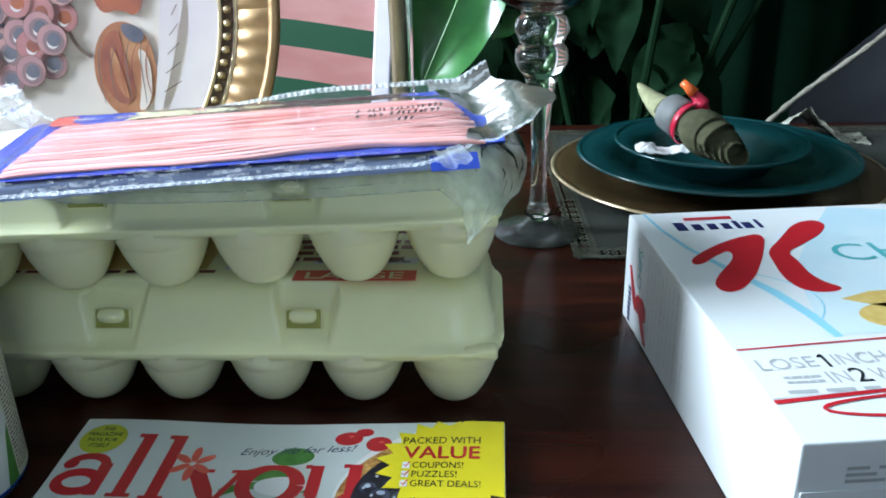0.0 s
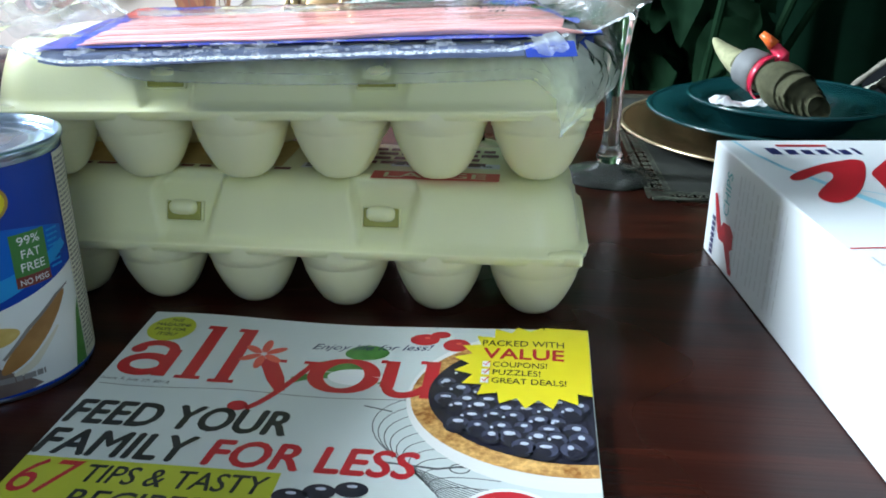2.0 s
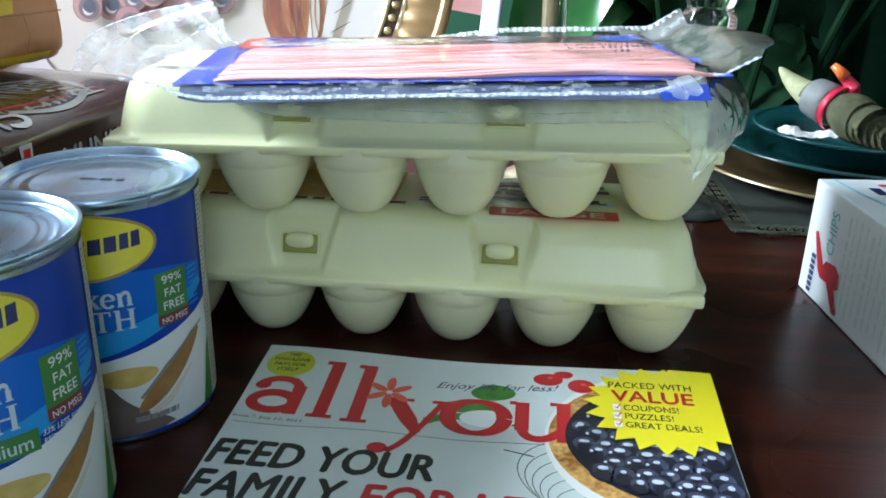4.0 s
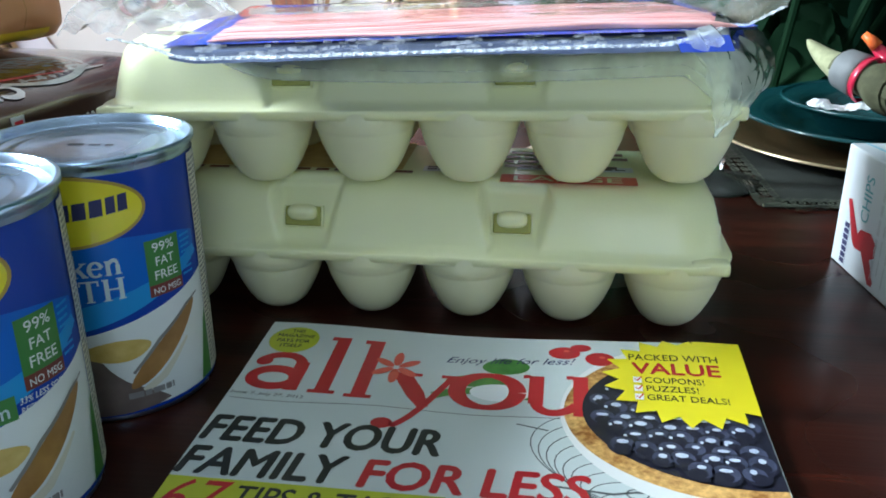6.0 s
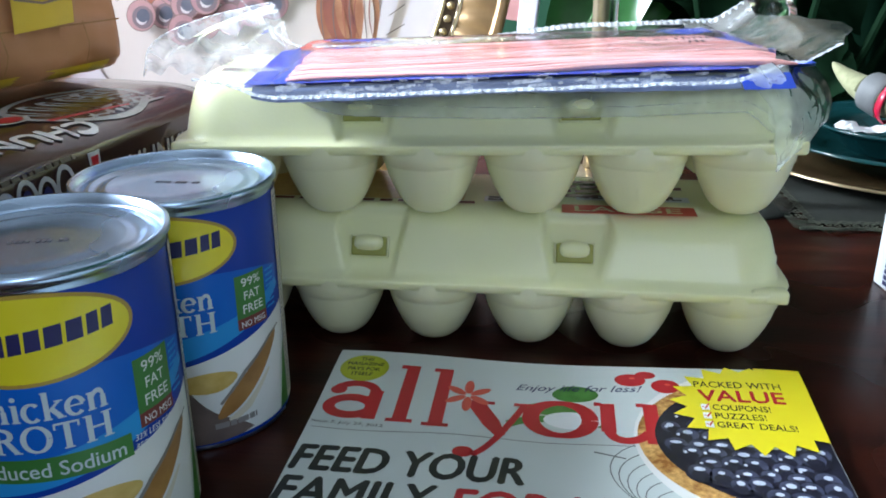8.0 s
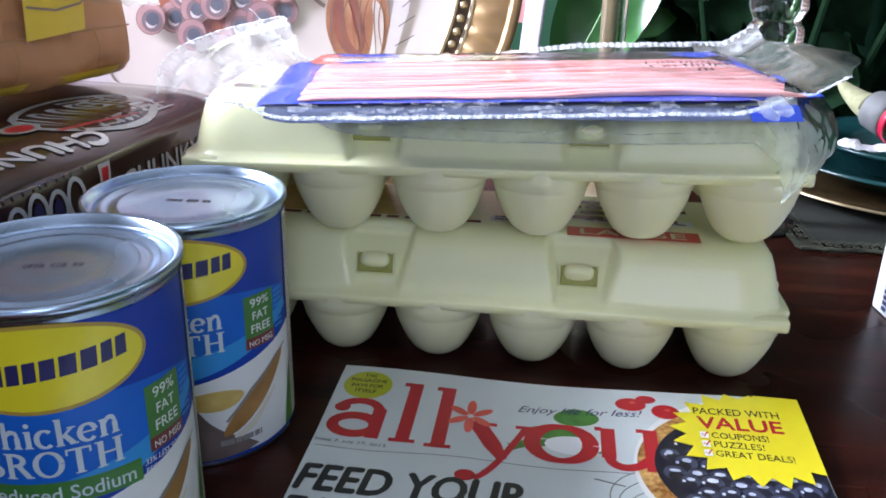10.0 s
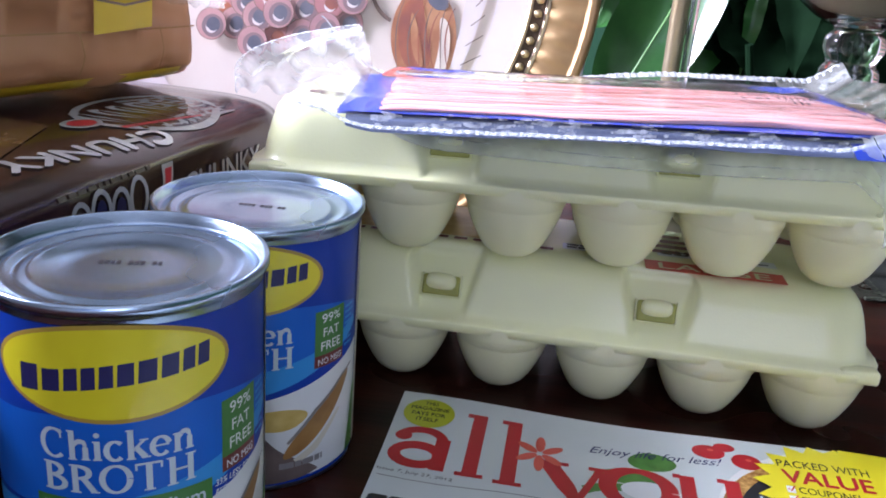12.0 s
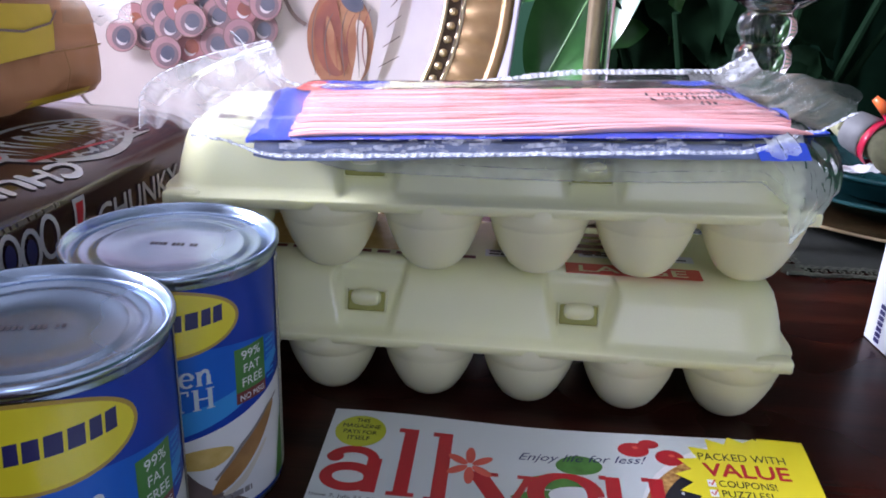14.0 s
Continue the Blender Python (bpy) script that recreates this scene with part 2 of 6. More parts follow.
M["wrap_brown"] = mat("dark_brown_wrapper", (0.026, 0.010, 0.010), (0.058, 0.024, 0.021), 20, 0.24, coat=0.7, bump=0.5, bump_scale=38)
M["wrap_choc"] = mat("print_cookie", (0.46, 0.26, 0.11), (0.08, 0.03, 0.018), 130, 0.25, coat=0.6)
M["cookie"] = mat("print_cookie_light", (0.5, 0.3, 0.14), (0.10, 0.04, 0.02), 110, 0.25, coat=0.6)
M["silver_print"] = mat("print_silver", (0.6, 0.62, 0.62), (0.45, 0.48, 0.48), 60, 0.25, coat=0.6)
M["wrap_white"] = mat("print_wrap_white", (0.85, 0.85, 0.88), None, 60, 0.25, coat=0.6)
M["wrap_pink"] = mat("print_pink", (0.35, 0.02, 0.07), None, 60, 0.25, coat=0.6)
M["bag_tan"] = mat("tan_bag", (0.43, 0.19, 0.083), (0.53, 0.265, 0.125), 12, 0.5, coat=0.08, bump=0.2, bump_scale=30)
M["bag_yellow"] = mat("bag_yellow", (0.72, 0.52, 0.03), (0.62, 0.42, 0.02), 30, 0.35, coat=0.35)
M["plate_face"] = mat("plate_cream_pink", (0.86, 0.77, 0.73), (0.77, 0.66, 0.63), 26, 0.35, coat=0.3)
M["plate_lilac"] = mat("plate_lilac", (0.72, 0.64, 0.7), (0.8, 0.72, 0.74), 40, 0.35, coat=0.3)
M["grape"] = mat("painted_grape", (0.62, 0.36, 0.36), (0.46, 0.25, 0.28), 90, 0.35, coat=0.3)
M["grape_pink"] = mat("painted_grape_pink", (0.56, 0.27, 0.28), (0.46, 0.2, 0.22), 90, 0.35, coat=0.3)
M["grape_mid"] = mat("painted_grape_shade", (0.24, 0.19, 0.22), (0.32, 0.2, 0.22), 70, 0.35, coat=0.3)
M["grape_core"] = mat("painted_grape_core", (0.10, 0.11, 0.16), (0.2, 0.19, 0.24), 90, 0.35)
M["fruit"] = mat("painted_fruit", (0.66, 0.36, 0.2), (0.36, 0.12, 0.07), 45, 0.35, coat=0.3)
M["fig_red"] = mat("painted_red_brown", (0.52, 0.17, 0.09), (0.26, 0.10, 0.10), 60, 0.35, coat=0.3)
M["stem"] = mat("painted_stem", (0.25, 0.17, 0.15), None, 60, 0.35)
M["gilt"] = mat("antique_gilt", (0.42, 0.27, 0.13), (0.28, 0.17, 0.08), 60, 0.35, metal=0.55, bump=0.1, bump_scale=300)
M["gilt_bright"] = mat("bright_gilt", (0.75, 0.6, 0.38), (0.55, 0.42, 0.25), 60, 0.28, metal=0.8)
M["gilt_dark"] = mat("dark_gilt", (0.1, 0.06, 0.035), None, 60, 0.45, metal=0.4)
M["glass"] = glass_mat("clear_glass", (0.94, 0.95, 0.92), 0.05)
M["glass_dull"] = film_mat("dusty_glass_foot", (0.5, 0.52, 0.5), 0.3, 0.2, 0.3, (0.2, 0.21, 0.2), 0.1, 60)
# beige that stands for the reflections in the goblet's bowl
M["amber"] = mat("tinted_wax", (0.50, 0.45, 0.34), (0.42, 0.36, 0.26), 30, 0.4)
M["teal"] = mat("teal_glaze", (0.005, 0.036, 0.04), (0.007, 0.05, 0.054), 30, 0.22, coat=0.3)
M["charger"] = mat("brass_charger", (0.3, 0.19, 0.09), (0.22, 0.13, 0.06), 40, 0.25, metal=0.8)
M["linen"] = mat("olive_linen", (0.10, 0.10, 0.05), (0.06, 0.06, 0.03), 200, 0.85, bump=0.4, bump_scale=1500)
M["linen_light"] = mat("pale_linen", (0.34, 0.34, 0.2), (0.22, 0.22, 0.12), 200, 0.85, bump=0.4, bump_scale=1500)
M["ring_red"] = mat("red_enamel", (0.55, 0.015, 0.06), (0.45, 0.01, 0.04), 60, 0.25, coat=0.5)
M["orange"] = mat("orange_enamel", (0.85, 0.17, 0.03), (0.7, 0.08, 0.02), 160, 0.3, coat=0.4)
M["pewter"] = mat("grey_ribbon", (0.17, 0.175, 0.18), (0.11, 0.115, 0.12), 90, 0.6, metal=0.0)
M["mat"] = mat("woven_mat", (0.014, 0.017, 0.014), (0.026, 0.03, 0.024), 500, 0.8, bump=0.5, bump_scale=900)
M["lace_pale"] = mat("pale_lace", (0.5, 0.5, 0.42), (0.1, 0.1, 0.075), 420, 0.7, bump=1.0, bump_scale=900)
M["lace"] = mat("lace_trim", (0.085, 0.095, 0.065), (0.022, 0.026, 0.018), 330, 0.7, bump=0.6, bump_scale=700)
# white for the bright spot on the salad plate
M["crumple"] = mat("white_tissue", (0.8, 0.82, 0.85), None, 60, 0.6)
M["wall"] = mat("green_wall_paint", (0.018, 0.095, 0.046), (0.015, 0.082, 0.04), 4, 0.6, bump=0.08, bump_scale=160)
# the wall's fall-off into shade, put into a near-black green
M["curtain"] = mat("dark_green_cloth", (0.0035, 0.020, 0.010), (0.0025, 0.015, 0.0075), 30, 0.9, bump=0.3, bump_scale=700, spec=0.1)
M["wall_pale"] = mat("pale_wall_paint", (0.42, 0.41, 0.39), (0.38, 0.37, 0.35), 4, 0.7, bump=0.08, bump_scale=160)
M["ceil"] = mat("ceiling_paint", (0.66, 0.66, 0.65), (0.6, 0.6, 0.59), 4, 0.8)
M["floor"] = wood_mat("floor_boards", (0.06, 0.03, 0.015), (0.16, 0.08, 0.04), 0.35)
M["chair_white"] = mat("lilac_white_paint", (0.72, 0.68, 0.78), (0.64, 0.6, 0.7), 30, 0.35)
M["chair_wood"] = mat("chair_slat_wood", (0.26, 0.1, 0.09), (0.38, 0.2, 0.19), 30, 0.35, stretch=(0.2, 1, 1), coat=0.3)
M["midrib"] = mat("leaf_midrib", (0.16, 0.34, 0.12), None, 60, 0.4)
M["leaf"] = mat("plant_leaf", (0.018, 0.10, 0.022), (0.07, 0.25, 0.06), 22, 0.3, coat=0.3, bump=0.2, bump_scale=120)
# near-black copy of the leaf green: the plant's shade is put into its colour
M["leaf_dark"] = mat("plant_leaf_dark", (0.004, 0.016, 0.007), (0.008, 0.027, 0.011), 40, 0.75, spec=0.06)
M["cord"] = mat("tarnished_cord", (0.32, 0.3, 0.25), (0.16, 0.15, 0.12), 400, 0.6, metal=0.3, bump=0.6, bump_scale=900)
M["cloth_dark"] = mat("dark_cloth", (0.02, 0.022, 0.03), (0.03, 0.033, 0.042), 40, 0.8)
M["cloth_tan"] = mat("tan_cloth", (0.16, 0.14, 0.1), (0.11, 0.1, 0.07), 40, 0.8)
M["pot"] = mat("green_pot_glaze", (0.01, 0.05, 0.022), (0.014, 0.065, 0.03), 14, 0.25, coat=0.4)
M["soil"] = mat("potting_soil", (0.02, 0.014, 0.01), None, 60, 0.9)
M["brass"] = mat("worn_brass", (0.42, 0.33, 0.2), (0.55, 0.47, 0.34), 60, 0.3, metal=0.8, bump=0.1, bump_scale=300)


# ---- building helpers ----


def thing(name, label, category, m=None, group="", kind=""):
    ob = new(name)
    ob.empty_display_size = 0.02
    if m is not None:
        ob.matrix_world = m
    return tagged(ob, label, category, group, kind)


def part(name, bm, material, parent=None, label="", smooth=False):
    """Links a bmesh as one mesh object under a thing or a part."""
    me = bpy.data.meshes.new(name)
    if smooth:
        for f in bm.faces:
            f.smooth = True
    bm.to_mesh(me)
    bm.free()
    me.materials.append(material)
    ob = new(name, me)
    if parent is not None:
        ob.parent = parent
    if label:
        ob["label"] = label
    return ob


def again(ob, parent, m=None):
    """Another part on the same mesh."""
    o = new(ob.name.split(".")[0], ob.data)
    o.parent = parent
    if m is not None:
        o.matrix_basis = m
    return o


def box_bm(x0, x1, y0, y1, z0, z1, bevel=0.0, seg=2):
    bm = bmesh.new()
    bmesh.ops.create_cube(bm, size=1.0)
    for v in bm.verts:
        v.co = Vector(((x0 + x1) / 2 + v.co.x * (x1 - x0), (y0 + y1) / 2 + v.co.y * (y1 - y0), (z0 + z1) / 2 + v.co.z * (z1 - z0)))
    if bevel:
        bmesh.ops.bevel(bm, geom=bm.edges[:], offset=bevel, segments=seg, profile=0.5, affect="EDGES")
    return bm


def lathe_bm(profile, segs=64, sx=1.0, sy=1.0):
    """Turns a profile of (radius, height) round z."""
    bm = bmesh.new()
    rings = []
    for r, z in profile:
        if r < 1e-6:
            rings.append([bm.verts.new((0, 0, z))])
        else:
            rings.append([bm.verts.new((sx * r * math.cos(2 * math.pi * i / segs), sy * r * math.sin(2 * math.pi * i / segs), z)) for i in range(segs)])
    for a, b in zip(rings, rings[1:]):
        for i in range(segs):
            j = (i + 1) % segs
            if len(a) == 1 and len(b) > 1:
                bm.faces.new((a[0], b[j], b[i]))
            elif len(b) == 1 and len(a) > 1:
                bm.faces.new((a[i], a[j], b[0]))
            elif len(a) > 1:
                bm.faces.new((a[i], a[j], b[j], b[i]))
    return bm


def tube_bm(points, radius, segs=10, taper=None):
    """A round tube along points; radius may be a function of the fraction along it."""
    bm = bmesh.new()
    pts = [Vector(p) for p in points]
    rings = []
    for k, p in enumerate(pts):
        d = (pts[min(k + 1, len(pts) - 1)] - pts[max(k - 1, 0)]).normalized()
        q = d.to_track_quat("Z", "Y")
        r = radius(k / (len(pts) - 1)) if callable(radius) else radius
        rings.append([bm.verts.new(p + q @ Vector((r * math.cos(2 * math.pi * i / segs), r * math.sin(2 * math.pi * i / segs), 0))) for i in range(segs)])
    for a, b in zip(rings, rings[1:]):
        for i in range(segs):
            bm.faces.new((a[i], a[(i + 1) % segs], b[(i + 1) % segs], b[i]))
    bm.faces.new(rings[0][::-1])
    bm.faces.new(rings[-1])
    return bm


def grid_bm(nu, nv, f):
    """A sheet: f(u, v) gives the place for u, v in 0..1."""
    bm = bmesh.new()
    vs = [[bm.verts.new(f(i / nu, j / nv)) for j in range(nv + 1)] for i in range(nu + 1)]
    for i in range(nu):
        for j in range(nv):
            bm.faces.new((vs[i][j], vs[i + 1][j], vs[i + 1][j + 1], vs[i][j + 1]))
    return bm


def polys_bm(polys, f, h, longest=0.008):
    """Flat outlines in (u, v), cut fine enough to follow a surface f(u, v, h)."""
    bm = bmesh.new()
    for poly in polys:
        vs = [bm.verts.new((u, v, 0)) for u, v in poly]
        bm.faces.new(vs)
    bmesh.ops.remove_doubles(bm, verts=bm.verts[:], dist=0.000002)
    bmesh.ops.triangulate(bm, faces=bm.faces[:])
    for _ in range(7):
        es = [e for e in bm.edges if e.calc_length() > longest]
        if not es:
            break
        bmesh.ops.subdivide_edges(bm, edges=es, cuts=1)
        bmesh.ops.triangulate(bm, faces=[g for g in bm.faces if len(g.verts) > 3])
    for v in bm.verts:
        v.co = f(v.co.x, v.co.y, h)
    return bm


def ellipse(cx, cy, rx, ry, n=40, a0=0.0, a1=360.0):
    return [(cx + rx * math.cos(radians(a0 + (a1 - a0) * i / n)), cy + ry * math.sin(radians(a0 + (a1 - a0) * i / n))) for i in range(n if a1 - a0 >= 360 else n + 1)]


def rounded(poly, times=2):
    """Cuts the corners of an outline until it runs in curves."""
    for _ in range(times):
        out = []
        for (ax, ay), (bx, by) in zip(poly, poly[1:] + poly[:1]):
            out += [(0.75 * ax + 0.25 * bx, 0.75 * ay + 0.25 * by), (0.25 * ax + 0.75 * bx, 0.25 * ay + 0.75 * by)]
        poly = out
    return poly


def rect(x0, y0, x1, y1):
    return [(x0, y0), (x1, y0), (x1, y1), (x0, y1)]


def stroke(points, widths):
    """The outline of a brush stroke through points."""
    pts = [Vector((*p, 0)) for p in points]
    left, right = [], []
    for k, p in enumerate(pts):
        d = (pts[min(k + 1, len(pts) - 1)] - pts[max(k - 1, 0)]).normalized()
        nrm = Vector((-d.y, d.x, 0))
        w = widths[k] if isinstance(widths, (list, tuple)) else widths
        left.append(p + nrm * w / 2)
        right.append(p - nrm * w / 2)
    return [[(left[k].x, left[k].y), (right[k].x, right[k].y), (right[k + 1].x, right[k + 1].y), (left[k + 1].x, left[k + 1].y)] for k in range(len(pts) - 1)]


def curve_pts(p0, p1, p2, p3, n=14):
    out = []
    for i in range(n + 1):
        t = i / n
        a, b, c, d = (1 - t) ** 3, 3 * t * (1 - t) ** 2, 3 * t * t * (1 - t), t ** 3
        out.append((a * p0[0] + b * p1[0] + c * p2[0] + d * p3[0], a * p0[1] + b * p1[1] + c * p2[1] + d * p3[1]))
    return out


def text_bm(words, x0, y0, w, h, f, lift, bold=0.0, shear=0.0, turn=0.0):
    """Words set in the built-in font, fitted into the box x0, y0, w, h of a surface f."""
    cu = bpy.data.curves.new("words", "FONT")
    cu.body, cu.shear, cu.resolution_u = words, shear, 3
    ob = new("words", cu)
    deps = bpy.context.evaluated_depsgraph_get()
    ev = ob.evaluated_get(deps)
    me = ev.to_mesh()
    co = [v.co.copy() for v in me.vertices]
    fs = [tuple(p.vertices) for p in me.polygons]
    ev.to_mesh_clear()
    bpy.data.objects.remove(ob)
    bpy.data.curves.remove(cu)
    ax, bx = min(c.x for c in co), max(c.x for c in co)
    ay, by = min(c.y for c in co), max(c.y for c in co)
    bm = bmesh.new()
    ct, st = math.cos(radians(turn)), math.sin(radians(turn))
    # heavier type: a few impressions a hair apart
    fat = max(0.0, bold) * h * 2.2
    for du, dv, dl in (((0, 0, 0), (fat, 0, 0.00002), (fat / 2, fat / 2, 0.00004), (fat / 2, -fat / 2, 0.00006)) if fat else ((0, 0, 0),)):
        vs = []
        for c in co:
            u, v = (c.x - ax) / (bx - ax) * (w - fat) + du, (c.y - ay) / (by - ay) * h + dv
            vs.append(bm.verts.new(f(x0 + u * ct - v * st, y0 + u * st + v * ct, lift + dl)))
        for p in fs:
            if len(set(p)) > 2:
                try:
                    bm.faces.new([vs[i] for i in p])
                except ValueError:
                    pass
    return bm


def bars(x0, y0, x1, y1, rows, fill=0.55, seed=1, n=4):
    """Rows of plain bars that stand for small print."""
    rnd = random.Random(seed)
    out, step = [], (y1 - y0) / rows
    for r in range(rows):
        x = x0
        yb = y0 + r * step + step * (1 - fill) / 2
        end = x1 - rnd.random() * (x1 - x0) * 0.15
        while x < end:
            w = (x1 - x0) / n * (0.45 + rnd.random() * 0.8)
            out.append(rect(x, yb, min(x + w, end), yb + step * fill))
            x += w + (x1 - x0) * 0.025
    return out


def flat(u, v, h):
    return Vector((u, v, h))


# ---- the room ----


def slab(name, x0, x1, y0, y1, z0, z1, material, kind="structure", label=""):
    ob = part(name, box_bm(x0, x1, y0, y1, z0, z1), material)
    return tagged(ob, label, name.split("_")[0], "", kind)


FLOOR = -0.75
slab("floor", -1.6, 2.4, -1.9, 2.3, FLOOR - 0.1, FLOOR, M["floor"], label="dark brown wooden floor under the table")
slab("ceiling", -1.6, 2.4, -1.9, 2.3, 1.75, 1.85, M["ceil"], label="off-white painted flat ceiling")
slab("wall_north", -1.6, -1.12, 2.2, 2.3, FLOOR, 1.75, M["wall"], label="emerald green painted wall beside the window")
slab("wall_north", -0.44, 2.4, 2.2, 2.3, FLOOR, 1.75, M["wall"], label="emerald green painted plain wall")
slab("wall_north", -1.12, -0.44, 2.2, 2.3, FLOOR, 0.46, M["wall"], label="emerald green painted wall below the window")
slab("wall_north", -1.12, -0.44, 2.2, 2.3, 1.26, 1.75, M["wall"], label="emerald green painted wall above the window")
slab("wall_east", 2.3, 2.4, -1.8, 2.2, FLOOR, 1.75, M["wall"], label="dark green painted plain side wall")
# the west wall holds the window that lights the table
slab("wall_west", -1.6, -1.5, -1.8, 0.05, FLOOR, 1.75, M["wall_pale"], label="pale painted wall beside the window")
slab("wall_west", -1.6, -1.5, 1.25, 2.2, FLOOR, 1.75, M["wall_pale"], label="pale painted wall beside the window")
slab("wall_west", -1.6, -1.5, 0.05, 1.25, FLOOR, 0.12, M["wall_pale"], label="pale painted wall below the window")
slab("wall_west", -1.6, -1.5, 0.05, 1.25, 1.32, 1.75, M["wall_pale"], label="pale painted wall above the window")
slab("wall_south", -1.6, -0.65, -1.9, -1.8, FLOOR, 1.75, M["wall_pale"], label="pale painted wall behind the table")
slab("wall_south", 0.85, 2.4, -1.9, -1.8, FLOOR, 1.75, M["wall_pale"], label="pale painted wall behind the table")
slab("wall_south", -0.65, 0.85, -1.9, -1.8, FLOOR, 0.4, M["wall_pale"], label="pale painted wall below the rear window")
slab("wall_south", -0.65, 0.85, -1.9, -1.8, 1.45, 1.75, M["wall_pale"], label="pale painted wall above the rear window")

# added sheet and rod: they darken the right of the wall, which lies in shade
curtain = thing("curtain", "added dark green sheet standing in for the shaded wall", "curtain", pose(0, 0, 0))
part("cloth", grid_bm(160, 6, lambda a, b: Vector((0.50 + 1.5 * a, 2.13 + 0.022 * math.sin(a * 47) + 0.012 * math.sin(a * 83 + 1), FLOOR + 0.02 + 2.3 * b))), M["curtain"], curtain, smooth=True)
part("rod", tube_bm([(0.45, 2.13, 1.56), (2.05, 2.13, 1.56)], 0.012, 12), M["chair_wood"], curtain, "brown wooden rod, added to carry the dark sheet")

# ---- the table ----
table = thing("dining_table", "dark red-brown mahogany dining table with a polished top", "table", pose(0, 0, 0))
part("tabletop", box_bm(-0.75, 1.0, -0.25, 1.02, -0.03, 0.0, 0.006), M["table"], table)
part("apron", box_bm(-0.66, 0.91, -0.16, 0.93, -0.11, -0.031), M["table"], table)
leg = part("leg", lathe_bm([(0.0, FLOOR), (0.022, FLOOR), (0.028, FLOOR + 0.1), (0.036, FLOOR + 0.42), (0.03, FLOOR + 0.5), (0.042, FLOOR + 0.54), (0.042, -0.112), (0.0, -0.112)], 20), M["table"], table, smooth=True)
leg.location = (-0.62, -0.12, 0)
for x, y in ((0.87, -0.12), (-0.62, 0.89), (0.87, 0.89)):
    again(leg, table, pose(x, y, 0))

# ---- egg cartons ----


def ring_pts(hx, hy, r, step=0.0014):
    """A rounded rectangle, counter-clockwise, as (x, y, side)."""
    out = []
    n = int(2 * (hx - r) / step)
    m = int(2 * (hy - r) / (step * 2.5))
    for i in range(n):
        out.append((-hx + r + 2 * (hx - r) * i / n, -hy, "s"))
    for i in range(6):
        a = radians(-90 + 15 * i)
        out.append((hx - r + r * math.cos(a), -hy + r + r * math.sin(a), "c"))
    for i in range(m):
        out.append((hx, -hy + r + 2 * (hy - r) * i / m, "e"))
    for i in range(6):
        a = radians(15 * i)
        out.append((hx - r + r * math.cos(a), hy - r + r * math.sin(a), "c"))
    for i in range(n):
        out.append((hx - r - 2 * (hx - r) * i / n, hy, "n"))
    for i in range(6):
        a = radians(90 + 15 * i)
        out.append((-hx + r + r * math.cos(a), hy - r + r * math.sin(a), "c"))
    for i in range(m):
        out.append((-hx, hy - r - 2 * (hy - r) * i / m, "w"))
    for i in range(6):
        a = radians(180 + 15 * i)
        out.append((-hx + r + r * math.cos(a), -hy + r + r * math.sin(a), "c"))
    return out


LATCH = (-0.0535, 0.0445)
HX, HY, LIP, TOP = 0.1448, 0.0552, 0.037, 0.067


def smooth01(x):
    x = max(0.0, min(1.0, x))
    return x * x * (3 - 2 * x)


def lid_bm():
    bm = bmesh.new()
    base = ring_pts(HX, HY, 0.021)
    n = len(base)
    # each level: height, inset along x, inset along y, share of the way up
    levels = [(LIP - 0.0046, 0.0040, 0.0040, 0), (LIP - 0.0046, 0.0012, 0.0012, 0), (LIP - 0.0042, 0.0006, 0.0006, 0), (LIP - 0.0006, 0.0, 0.0, 0), (LIP + 0.0002, 0.0004, 0.0004, 0), (LIP + 0.0003, 0.0040, 0.0048, 0),
              (LIP + 0.0040, 0.0048, 0.0066, 0.12), (LIP + 0.0090, 0.0056, 0.0086, 0.3), (LIP + 0.0140, 0.0066, 0.0108, 0.5), (LIP + 0.0190, 0.0078, 0.0130, 0.75),
              (LIP + 0.0230, 0.0092, 0.0152, 1.0), (LIP + 0.0262, 0.0116, 0.0182, 1.0), (TOP - 0.0012, 0.0165, 0.0232, 1.0), (TOP, 0.024, 0.030, 1.0), (TOP, 0.042, 0.040, 1.0)]
    rings = []
    for z, ix, iy, s in levels:
        ring = []
        for x, y, side in base:
            px, py = x * (HX - ix) / HX, y * (HY - iy) / HY
            if s > 0 and side == "s":
                d = 0.0
                for lx in LATCH:
                    hw = 0.0115 + 0.0058 * s
                    d = max(d, smooth01((hw - abs(px - lx - 0.001)) / 0.0026))
                py += 0.0076 * d * (0.35 + 0.65 * s) * (1.0 if z < TOP - 0.002 else 0.0)
            ring.append(bm.verts.new((px, py, z)))
        rings.append(ring)
    for a, b in zip(rings, rings[1:]):
        for i in range(n):
            bm.faces.new((a[i], a[(i + 1) % n], b[(i + 1) % n], b[i]))
    bm.faces.new(rings[-1])
    return bm


def latch_bm():
    """A raised frame round a shallow slot."""
    bm = bmesh.new()
    w, h, t = 0.0094, 0.0052, 0.0007
    for x0, x1, z0, z1 in ((-w, w, -h, -h + t), (-w, -w + t, -h, h), (w - t, w, -h, h)):
        tmp = box_bm(x0, x1, -0.0008, 0.003, z0, z1, 0.0004, 1)
        me = bpy.data.meshes.new("tmp")
        tmp.to_mesh(me)
        tmp.free()
        bm.from_mesh(me)
        bpy.data.meshes.remove(me)
    return bm


